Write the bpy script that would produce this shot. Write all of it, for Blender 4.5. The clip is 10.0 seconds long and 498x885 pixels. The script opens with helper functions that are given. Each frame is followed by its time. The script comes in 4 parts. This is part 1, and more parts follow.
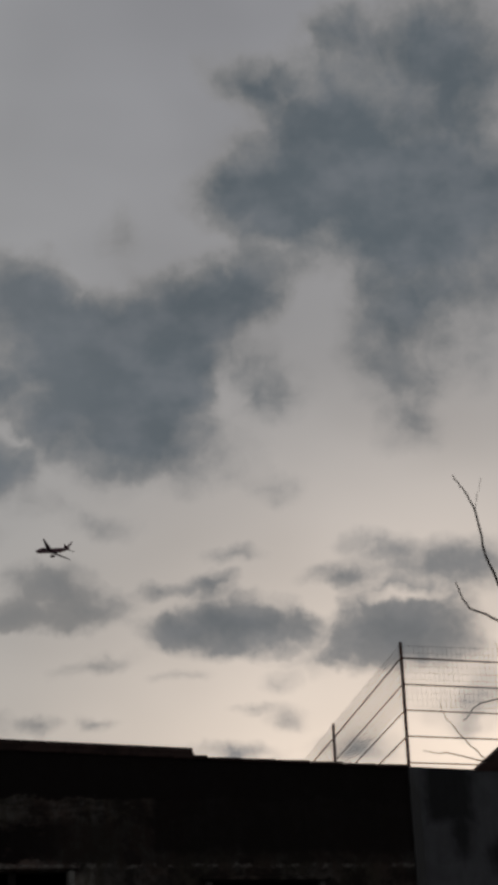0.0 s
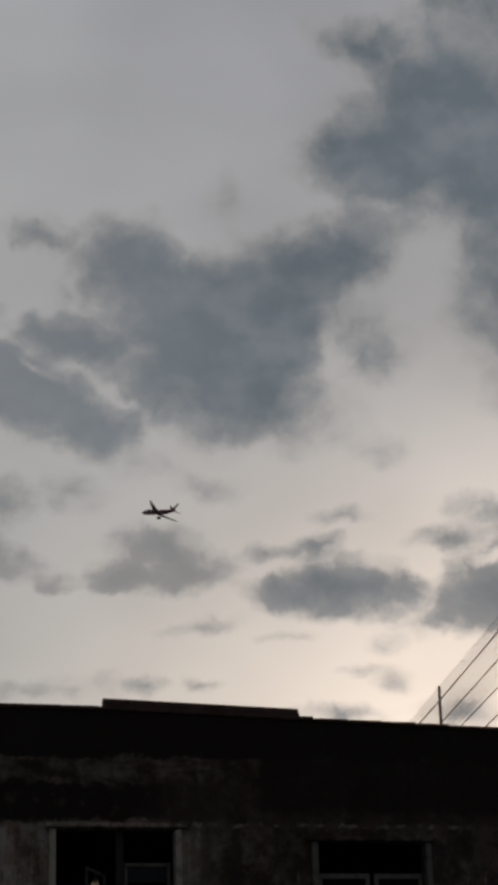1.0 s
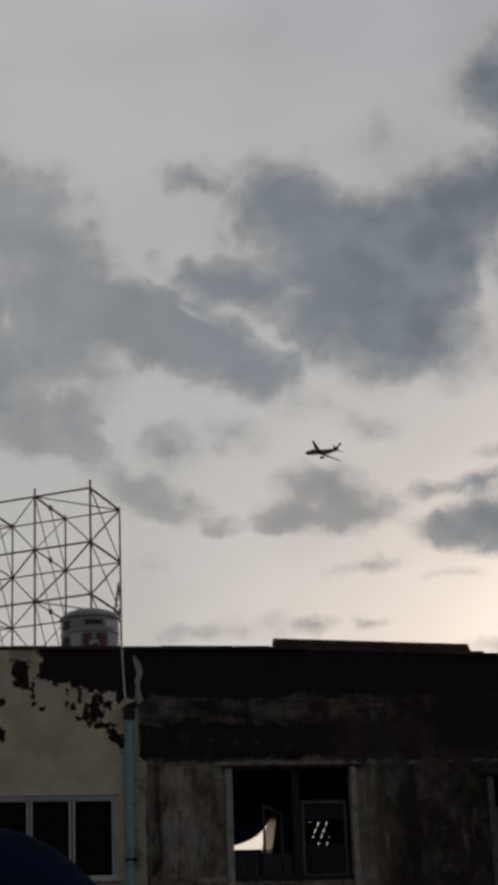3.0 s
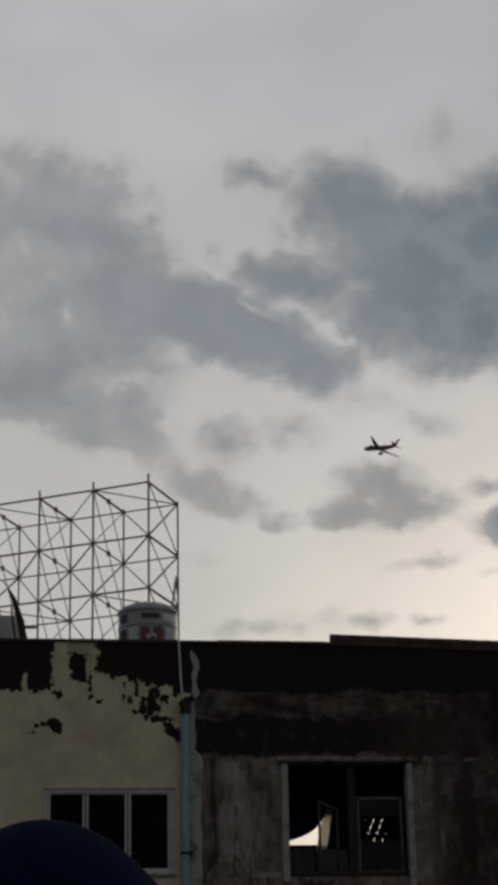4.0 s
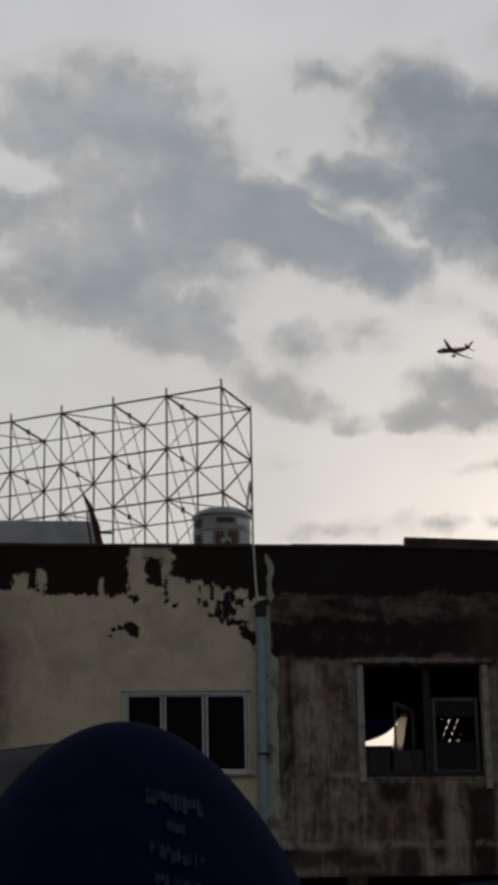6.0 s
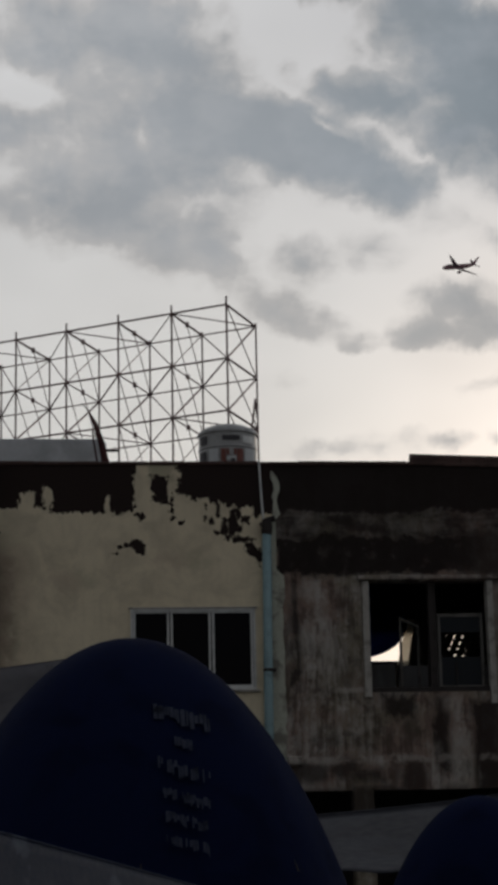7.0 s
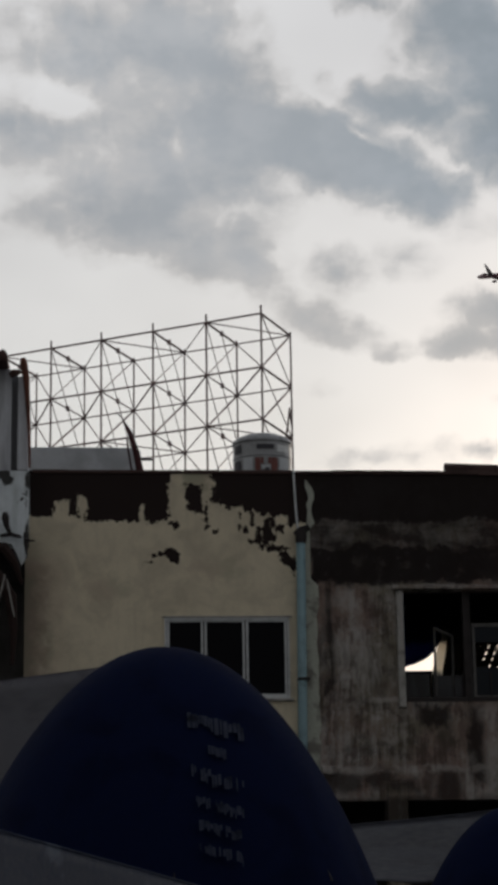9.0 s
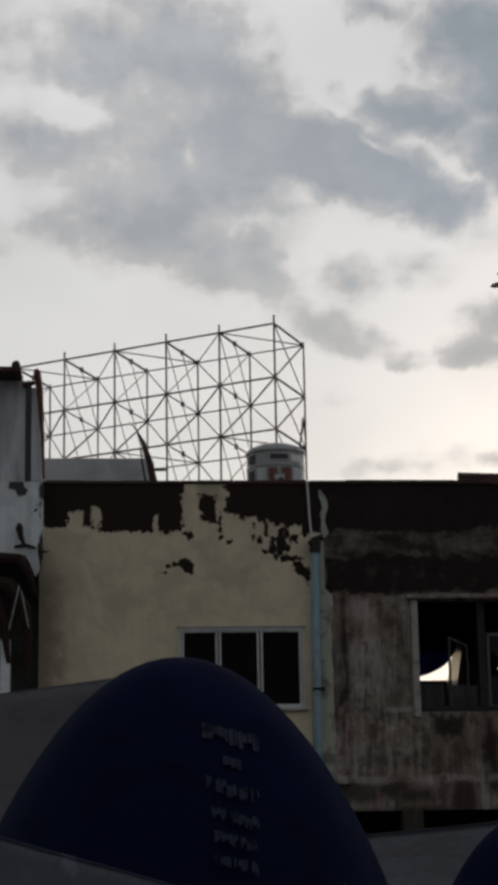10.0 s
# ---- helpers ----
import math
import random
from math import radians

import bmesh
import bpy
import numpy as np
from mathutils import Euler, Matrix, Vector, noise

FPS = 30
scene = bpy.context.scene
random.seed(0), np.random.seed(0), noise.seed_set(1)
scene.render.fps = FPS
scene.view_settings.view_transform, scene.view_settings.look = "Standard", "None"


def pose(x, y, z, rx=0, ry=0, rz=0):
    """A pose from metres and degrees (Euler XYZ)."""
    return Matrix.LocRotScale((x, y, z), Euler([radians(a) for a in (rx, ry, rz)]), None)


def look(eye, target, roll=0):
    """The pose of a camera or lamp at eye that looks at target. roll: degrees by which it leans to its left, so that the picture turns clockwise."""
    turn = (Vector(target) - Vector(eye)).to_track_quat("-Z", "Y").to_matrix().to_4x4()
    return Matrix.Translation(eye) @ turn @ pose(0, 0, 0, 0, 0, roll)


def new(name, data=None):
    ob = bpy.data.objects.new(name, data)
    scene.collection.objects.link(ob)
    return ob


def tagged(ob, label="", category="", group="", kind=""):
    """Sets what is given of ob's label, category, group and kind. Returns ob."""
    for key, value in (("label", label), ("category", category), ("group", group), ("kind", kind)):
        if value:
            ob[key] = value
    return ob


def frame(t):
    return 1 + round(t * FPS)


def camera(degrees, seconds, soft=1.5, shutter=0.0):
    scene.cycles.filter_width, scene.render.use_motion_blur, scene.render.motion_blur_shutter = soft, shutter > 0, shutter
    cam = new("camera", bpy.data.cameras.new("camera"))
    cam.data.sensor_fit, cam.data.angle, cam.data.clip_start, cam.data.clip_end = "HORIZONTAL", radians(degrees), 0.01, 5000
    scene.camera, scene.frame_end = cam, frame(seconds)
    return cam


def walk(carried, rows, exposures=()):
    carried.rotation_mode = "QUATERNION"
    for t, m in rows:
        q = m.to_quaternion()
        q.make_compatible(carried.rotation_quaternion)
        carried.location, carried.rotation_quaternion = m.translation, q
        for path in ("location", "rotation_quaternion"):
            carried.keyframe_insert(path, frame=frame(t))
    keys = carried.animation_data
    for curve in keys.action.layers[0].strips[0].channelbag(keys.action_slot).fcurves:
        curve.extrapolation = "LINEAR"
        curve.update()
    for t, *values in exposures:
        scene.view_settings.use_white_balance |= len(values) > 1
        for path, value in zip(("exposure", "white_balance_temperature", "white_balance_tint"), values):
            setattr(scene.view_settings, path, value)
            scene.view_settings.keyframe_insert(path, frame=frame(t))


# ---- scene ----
cam = camera(15.22, 10.0, soft=5.0)
EYE = (0.0, 0.0, 1.6)
PATH = (
    (0.0, 110.884, 2.840, -18.553),
    (0.2, 111.402, 2.536, -18.114),
    (0.5, 110.280, 2.366, -17.237),
    (0.8, 110.150, 1.785, -15.917),
    (1.0, 109.838, 1.724, -15.503),
    (1.2, 110.480, 1.761, -15.147),
    (1.5, 109.775, 1.887, -14.138),
    (1.8, 108.880, 2.094, -12.744),
    (2.0, 108.084, 2.413, -12.012),
    (2.2, 107.736, 2.320, -11.710),
    (2.5, 107.558, 2.437, -11.387),
    (2.8, 107.852, 2.180, -10.915),
    (3.0, 108.155, 2.090, -10.127),
    (3.2, 108.745, 2.105, -9.426),
    (4.3, 107.881, 1.045, -8.373),
    (4.5, 107.912, 1.290, -8.057),
    (4.8, 107.461, 1.352, -7.880),
    (5.0, 107.113, 1.436, -7.817),
    (5.2, 106.712, 1.555, -7.516),
    (5.5, 105.581, 1.155, -6.682),
    (5.7, 105.295, 1.019, -6.331),
    (6.8, 103.799, 1.035, -6.153),
    (7.0, 102.625, 1.222, -6.027),
    (7.2, 103.502, 1.589, -6.179),
    (7.5, 103.733, 1.480, -6.246),
    (7.8, 103.358, 1.571, -6.443),
    (8.0, 103.255, 1.481, -6.199),
    (8.2, 103.655, 1.389, -6.069),
    (8.5, 103.739, 1.577, -5.688),
    (8.7, 103.802, 1.500, -5.467),
    (9.0, 102.917, 0.862, -5.025),
    (9.2, 103.054, 0.704, -5.098),
    (9.5, 103.055, 0.730, -4.703),
    (9.8, 103.024, 0.903, -4.711),
    (10.0, 103.235, 1.022, -4.560),
)
EXPOSURE = ((0.0, -1.08), (0.5, -0.80), (1.0, -0.85), (1.5, -0.84), (2.0, -0.88), (2.5, -0.64), (3.2, -0.57), (4.5, -0.42), (5.5, -0.25), (6.8, -0.22), (7.0, -0.15), (7.5, 0.0), (8.0, 0.05), (10.0, 0.06))
walk(cam, [(t, pose(*EYE, rx, ry, rz)) for t, rx, ry, rz in PATH], EXPOSURE)


# ---- node arithmetic ----
class V:
    """A value in a node tree that can be used in sums."""

    def __init__(self, tree, socket):
        self.tree, self.socket = tree, socket

    def op(self, kind, *others):
        n = self.tree.nodes.new("ShaderNodeMath")
        n.operation = kind
        for slot, o in zip(n.inputs, (self, *others)):
            if isinstance(o, V):
                self.tree.links.new(o.socket, slot)
            else:
                slot.default_value = o
        return V(self.tree, n.outputs[0])

    def __add__(self, o):
        return self.op("ADD", o)

    def __sub__(self, o):
        return self.op("SUBTRACT", o)

    def __mul__(self, o):
        return self.op("MULTIPLY", o)

    def least(self, o):
        return self.op("MINIMUM", o)

    def most(self, o):
        return self.op("MAXIMUM", o)

    def step(self, lo, hi, a=0.0, b=1.0):
        n = self.tree.nodes.new("ShaderNodeMapRange")
        n.interpolation_type = "SMOOTHSTEP"
        self.tree.links.new(self.socket, n.inputs[0])
        for i, v in enumerate((lo, hi, a, b)):
            n.inputs[i + 1].default_value = v
        return V(self.tree, n.outputs[0])


def link(tree, a, b):
    tree.links.new(a.socket if isinstance(a, V) else a, b)


def split(tree, socket):
    n = tree.nodes.new("ShaderNodeSeparateXYZ")
    link(tree, socket, n.inputs[0])
    return [V(tree, o) for o in n.outputs]


def join(tree, x, y, z):
    n = tree.nodes.new("ShaderNodeCombineXYZ")
    for slot, v in zip(n.inputs, (x, y, z)):
        if isinstance(v, V):
            link(tree, v, slot)
        else:
            slot.default_value = v
    return n.outputs[0]


def fractal(tree, vector, scale, detail=4.0, rough=0.55, distortion=0.0):
    n = tree.nodes.new("ShaderNodeTexNoise")
    link(tree, vector, n.inputs["Vector"])
    n.inputs["Scale"].default_value, n.inputs["Detail"].default_value = scale, detail
    n.inputs["Roughness"].default_value, n.inputs["Distortion"].default_value = rough, distortion
    return V(tree, n.outputs["Fac"])


def blend(tree, fac, a, b):
    n = tree.nodes.new("ShaderNodeMix")
    n.data_type = "RGBA"
    for slot, v in ((n.inputs[0], fac), (n.inputs[6], a), (n.inputs[7], b)):
        if isinstance(v, V) or hasattr(v, "node"):
            link(tree, v, slot)
        elif isinstance(v, (int, float)):
            slot.default_value = v
        else:
            slot.default_value = (*v, 1.0)
    return n.outputs[2]


# ---- world: evening sky with a broken cloud layer ----
world = bpy.data.worlds.new("evening_sky")
scene.world = world
world.use_nodes = True
wt = world.node_tree
wt.nodes.clear()
direction = wt.nodes.new("ShaderNodeTexCoord").outputs["Generated"]
dx, dy, dz = split(wt, direction)
az = dx.op("ARCTAN2", dy)
el = dz.op("ARCSINE")
flat = join(wt, az, el, 0.0)
wx = fractal(wt, flat, 38.0, 4.0, 0.55) - 0.5
wy = fractal(wt, join(wt, az + 3.1, el + 1.7, 0.5), 38.0, 4.0, 0.55) - 0.5
warped = join(wt, az + wx * 0.027, el + wy * 0.021, 0.0)
cover = [V(wt, wt.nodes.new("ShaderNodeValue").outputs[0])]
cover[0].socket.default_value = 0.0


def cloud(azimuth, elevation, wide, high, lean, weight):
    """Adds one soft lump to the cloud layer; radians, lean in degrees."""
    m = wt.nodes.new("ShaderNodeMapping")
    m.vector_type = "TEXTURE"
    m.inputs["Location"].default_value = (azimuth, elevation, 0.0)
    m.inputs["Rotation"].default_value = (0.0, 0.0, radians(lean))
    m.inputs["Scale"].default_value = (wide, high, 1.0)
    link(wt, warped, m.inputs["Vector"])
    g = wt.nodes.new("ShaderNodeTexGradient")
    g.gradient_type = "SPHERICAL"
    link(wt, m.outputs[0], g.inputs[0])
    cover[0] = V(wt, g.outputs["Fac"]).op("MULTIPLY_ADD", weight, cover[0])


cloud(0.422, 0.496, 0.116, 0.053, 0, 1.00)
cloud(0.357, 0.494, 0.056, 0.025, 0, 0.80)
cloud(0.470, 0.471, 0.075, 0.067, 0, 0.85)
cloud(0.431, 0.417, 0.039, 0.058, 0, 0.70)
cloud(0.409, 0.544, 0.052, 0.049, 0, 0.60)
cloud(0.354, 0.554, 0.042, 0.020, -20, 0.40)
cloud(0.488, 0.560, 0.074, 0.049, 0, 0.45)
cloud(0.387, 0.525, 0.057, 0.022, 0, 0.45)
cloud(0.436, 0.365, 0.029, 0.018, 0, 0.30)
cloud(0.360, 0.392, 0.027, 0.027, 0, 0.35)
cloud(0.271, 0.476, 0.020, 0.022, 0, 0.30)
cloud(0.350, 0.441, 0.030, 0.040, 0, 0.25)
cloud(0.479, 0.398, 0.039, 0.027, 0, 0.25)
cloud(0.211, 0.449, 0.040, 0.031, 0, 0.90)
cloud(0.237, 0.415, 0.058, 0.045, 0, 0.90)
cloud(0.283, 0.421, 0.078, 0.045, 0, 0.95)
cloud(0.332, 0.444, 0.059, 0.027, 10, 0.90)
cloud(0.268, 0.380, 0.058, 0.040, 0, 0.90)
cloud(0.301, 0.393, 0.043, 0.040, 0, 0.60)
cloud(0.292, 0.357, 0.071, 0.025, 0, 0.45)
cloud(0.346, 0.392, 0.024, 0.027, 0, 0.20)
cloud(0.178, 0.423, 0.020, 0.018, 0, 0.30)
cloud(0.175, 0.402, 0.041, 0.015, -5, 0.85)
cloud(0.161, 0.458, 0.025, 0.013, 0, 0.35)
cloud(0.137, 0.421, 0.009, 0.016, 0, 0.30)
cloud(0.215, 0.365, 0.038, 0.022, 0, 0.30)
cloud(0.032, 0.447, 0.084, 0.036, 0, 0.65)
cloud(0.074, 0.427, 0.059, 0.036, -20, 0.60)
cloud(-0.001, 0.427, 0.059, 0.029, 0, 0.45)
cloud(0.038, 0.398, 0.058, 0.022, 0, 0.50)
cloud(-0.039, 0.394, 0.053, 0.021, 0, 0.55)
cloud(0.015, 0.362, 0.071, 0.040, 0, 0.60)
cloud(0.050, 0.338, 0.066, 0.025, -15, 0.40)
cloud(0.083, 0.368, 0.062, 0.040, 0, 0.60)
cloud(0.092, 0.326, 0.033, 0.025, 0, 0.35)
cloud(0.080, 0.397, 0.039, 0.022, 0, 0.45)
cloud(0.122, 0.388, 0.067, 0.029, -12, 0.85)
cloud(0.157, 0.371, 0.072, 0.029, -22, 0.95)
cloud(0.188, 0.354, 0.043, 0.019, -15, 0.42)
cloud(0.136, 0.419, 0.009, 0.019, 0, 0.30)
cloud(0.135, 0.288, 0.052, 0.014, -20, 0.75)
cloud(0.142, 0.315, 0.024, 0.018, 0, 0.55)
cloud(0.182, 0.320, 0.028, 0.016, 0, 0.35)
cloud(0.172, 0.272, 0.028, 0.006, 0, 0.25)
cloud(0.131, 0.252, 0.018, 0.006, 0, 0.14)
cloud(-0.007, 0.341, 0.057, 0.018, 0, 0.30)
cloud(0.072, 0.317, 0.052, 0.015, -10, 0.40)
cloud(-0.073, 0.340, 0.043, 0.018, 0, 0.40)
cloud(-0.069, 0.445, 0.049, 0.040, 0, 0.40)
cloud(0.185, 0.216, 0.043, 0.010, 0, 0.26)
cloud(0.145, 0.216, 0.027, 0.007, 0, 0.29)
cloud(0.159, 0.388, 0.016, 0.004, -25, -0.45)
cloud(0.206, 0.373, 0.033, 0.005, -32, -0.25)
cloud(-0.013, 0.406, 0.027, 0.014, -10, -0.50)
cloud(0.055, 0.384, 0.009, 0.012, 0, -0.22)
cloud(0.136, 0.428, 0.015, 0.031, 0, -0.30)
cloud(0.147, 0.402, 0.029, 0.005, -25, -0.35)
cloud(0.259, 0.450, 0.030, 0.018, 0, -0.30)
cloud(0.252, 0.249, 0.034, 0.008, 10, 0.16)
cloud(0.254, 0.323, 0.035, 0.012, -15, 0.30)
cloud(0.222, 0.218, 0.014, 0.008, 0, 0.25)
cloud(0.253, 0.219, 0.018, 0.005, 0, 0.25)
cloud(0.159, 0.460, 0.027, 0.016, 0, 0.35)
cloud(0.017, 0.328, 0.028, 0.011, 0, 0.30)
cloud(0.334, 0.266, 0.052, 0.022, 0, 0.95)
cloud(0.418, 0.260, 0.058, 0.027, 0, 0.95)
cloud(0.378, 0.271, 0.010, 0.020, 0, -0.30)
cloud(0.373, 0.246, 0.041, 0.012, 0, 0.20)
cloud(0.449, 0.292, 0.056, 0.019, 0, 0.55)
cloud(0.389, 0.290, 0.028, 0.010, 0, 0.45)
cloud(0.316, 0.290, 0.019, 0.009, 0, 0.50)
cloud(0.331, 0.304, 0.023, 0.007, 0, 0.40)
cloud(0.289, 0.287, 0.020, 0.007, 0, 0.42)
cloud(0.359, 0.340, 0.026, 0.013, 0, 0.27)
cloud(0.298, 0.240, 0.023, 0.005, 0, 0.26)
cloud(0.351, 0.234, 0.018, 0.008, 0, 0.24)
cloud(0.354, 0.217, 0.019, 0.009, -20, 0.27)
cloud(0.335, 0.223, 0.014, 0.004, 0, 0.25)
cloud(0.252, 0.247, 0.032, 0.006, 0, 0.17)
cloud(0.324, 0.199, 0.041, 0.007, 0, 0.36)
cloud(0.290, 0.265, 0.025, 0.012, 0, 0.40)
cloud(0.409, 0.305, 0.028, 0.010, 0, 0.35)
cloud(0.394, 0.197, 0.032, 0.017, 0, 0.36)
cloud(0.457, 0.213, 0.036, 0.018, 0, 0.32)
cloud(0.462, 0.234, 0.032, 0.022, 0, 0.25)
cloud(0.219, 0.336, 0.024, 0.011, 0, 0.30)
cloud(0.202, 0.277, 0.023, 0.012, 0, 0.62)
cloud(0.218, 0.290, 0.026, 0.018, 0, 0.53)
cloud(0.237, 0.292, 0.024, 0.016, 0, 0.47)
cloud(0.252, 0.279, 0.028, 0.016, 0, 0.58)
cloud(0.226, 0.273, 0.045, 0.009, 0, 0.45)
cloud(0.447, 0.573, 0.071, 0.030, 0, 0.50)
cloud(0.479, 0.544, 0.053, 0.034, 0, 0.50)
cloud(0.358, 0.553, 0.036, 0.017, 0, 0.40)
cloud(0.329, 0.393, 0.016, 0.017, 0, -0.40)
cloud(0.413, 0.582, 0.027, 0.015, 0, 0.30)
cloud(0.003, 0.438, 0.071, 0.034, 0, 0.20)
cloud(0.051, 0.412, 0.050, 0.034, 0, 0.19)
cloud(-0.036, 0.385, 0.049, 0.023, 0, 0.22)
cloud(0.019, 0.365, 0.061, 0.027, 0, 0.20)
cloud(0.080, 0.377, 0.049, 0.023, 0, 0.17)
cloud(0.066, 0.332, 0.064, 0.017, -15, 0.32)
cloud(0.152, 0.407, 0.025, 0.011, 0, 0.35)
cloud(-0.010, 0.405, 0.021, 0.008, 0, -0.32)
cloud(0.053, 0.384, 0.007, 0.013, 0, -0.16)
cloud(0.210, 0.342, 0.024, 0.015, 0, -0.15)
cloud(0.140, 0.437, 0.029, 0.015, 0, -0.30)
cloud(0.201, 0.384, 0.024, 0.015, 0, 0.35)
cloud(0.425, 0.277, 0.028, 0.005, 0, -0.35)
cloud(0.198, 0.397, 0.024, 0.017, 0, 0.35)
cloud(0.227, 0.377, 0.024, 0.017, 0, 0.35)
cloud(0.177, 0.371, 0.024, 0.013, 0, 0.28)
cloud(0.207, 0.354, 0.020, 0.011, 0, 0.25)
# outside these the layer goes on as loose drifts
drift = fractal(wt, join(wt, az * 1.0, el * 1.8, 4.0), 4.5, 5.0, 0.6)
away = (az - 0.2).op("ABSOLUTE").step(0.35, 0.6).most(el.step(0.62, 0.8))
grain = fractal(wt, flat, 24.0, 4.0, 0.55) - 0.5
lumps = fractal(wt, warped, 70.0, 3.0, 0.5) - 0.5
billow = fractal(wt, warped, 190.0, 4.0, 0.6) - 0.5
gaps = fractal(wt, join(wt, az * 1.0 + wx * 0.02, el * 1.5, 2.5), 34.0, 3.0, 0.5).step(0.30, 0.68, -0.17, 0.11)
gaps = gaps * az.step(0.12, 0.30, 1.0, 0.35)
thick = cover[0].op("POWER", 0.85) * 1.0 + gaps * cover[0].step(0.0, 0.3) + (grain * 0.62 + lumps * 0.46 + billow * 0.10) * cover[0].step(0.0, 0.5, 0.30, 1.0) + drift.step(0.45, 0.8) * away * 0.8
veil = thick.step(0.02, 0.50)
core = thick.step(0.12, 0.90)
# clear part: pale, warm towards the sun that has just gone behind the roofs
sky = wt.nodes.new("ShaderNodeTexSky")
sky.sky_type = "NISHITA"
sky.sun_disc = False
sky.sun_elevation, sky.sun_rotation = radians(4.0), radians(27.0)
sun_side = ((az - 0.47) * (az - 0.47) + (el - 0.13) * (el - 0.13) * 1.6).op("SQRT")
warm = sun_side.step(0.0, 0.395, 1.0, 0.0)
wide_glow = sun_side.step(0.0, 2.6, 1.0, 0.36)
upper = blend(wt, az.step(0.06, 0.34), (0.70, 0.70, 0.715), (0.59, 0.59, 0.625))
haze = blend(wt, el.step(0.16, 0.62), (0.665, 0.652, 0.642), upper)
haze = blend(wt, warm, haze, (1.74, 1.53, 1.38))
sky_part = blend(wt, 0.975, sky.outputs[0], haze)
streak = fractal(wt, join(wt, az * 0.8, el * 1.3, 1.0), 10.0, 2.0, 0.5)
fold = fractal(wt, join(wt, az * 1.0, el * 1.3, 7.0), 30.0, 3.0, 0.5)
dense = blend(wt, fold.step(0.32, 0.72), (0.205, 0.250, 0.288), (0.31, 0.345, 0.385))
thin = blend(wt, fold.step(0.32, 0.72), (0.36, 0.388, 0.42), (0.475, 0.488, 0.508))
dense = blend(wt, (az + (fold - 0.5) * 0.3).step(0.0, 0.30), thin, dense)
grey = blend(wt, core, (0.56, 0.55, 0.545), dense)
# low clouds pale in the evening haze
grey = blend(wt, el.step(0.25, 0.37, 0.6, 0.0) * az.step(0.23, 0.31, 1.0, 0.1), grey, (0.55, 0.52, 0.49))
lit_grey = blend(wt, warm * 0.22, grey, (0.72, 0.62, 0.55))
painted = blend(wt, veil * 0.96, sky_part, lit_grey)
strength = wide_glow * (streak.step(0.2, 0.8, 0.92, 1.07))
bg = wt.nodes.new("ShaderNodeBackground")
link(wt, painted, bg.inputs["Color"])
link(wt, strength, bg.inputs["Strength"])
link(wt, bg.outputs[0], wt.nodes.new("ShaderNodeOutputWorld").inputs[0])
world.cycles.sampling_method = "MANUAL"
world.cycles.sample_map_resolution = 1024

sun_lamp = bpy.data.lights.new("sun", "SUN")
sun_lamp.energy, sun_lamp.angle, sun_lamp.color = 0.5, radians(12), (1.0, 0.86, 0.72)
new("sun", sun_lamp).matrix_world = look((0, 0, 0), (-math.sin(radians(27)) * 10, -math.cos(radians(27)) * 10, -10 * math.tan(radians(5))))


# ---- materials ----
def material(name, colour, rough=0.7, metal=0.0, vary=0.25, scale=6.0, bump=0.2, dark=None, spread=(0.45, 0.7), stretch=(1, 1, 1), spec=0.35):
    """Plain surface: base colour with fine grain, larger stains and a little relief."""
    m = bpy.data.materials.new(name)
    m.use_nodes = True
    t = m.node_tree
    b = t.nodes["Principled BSDF"]
    at = t.nodes.new("ShaderNodeTexCoord").outputs["Object"]
    mp = t.nodes.new("ShaderNodeMapping")
    mp.inputs["Scale"].default_value = stretch
    link(t, at, mp.inputs[0])
    fine = fractal(t, mp.outputs[0], scale * 8, 5.0, 0.6)
    large = fractal(t, mp.outputs[0], scale, 4.0, 0.55, 0.4)
    low = tuple(c * (1 - vary) for c in colour)
    c = blend(t, fine, low, tuple(min(1, v * (1 + vary * 0.6)) for v in colour))
    c = blend(t, large.step(*spread) * 0.8, c, dark or tuple(v * (1 - 1.6 * vary) if vary < 0.6 else v * 0.1 for v in colour))
    link(t, c, b.inputs["Base Color"])
    link(t, fine.step(0.2, 0.8, max(0.05, rough - 0.12), min(1, rough + 0.1)), b.inputs["Roughness"])
    b.inputs["Metallic"].default_value = metal
    b.inputs["Specular IOR Level"].default_value = spec
    if bump:
        n = t.nodes.new("ShaderNodeBump")
        n.inputs["Strength"].default_value, n.inputs["Distance"].default_value = bump, 0.01
        link(t, fine, n.inputs["Height"])
        link(t, n.outputs[0], b.inputs["Normal"])
    return m


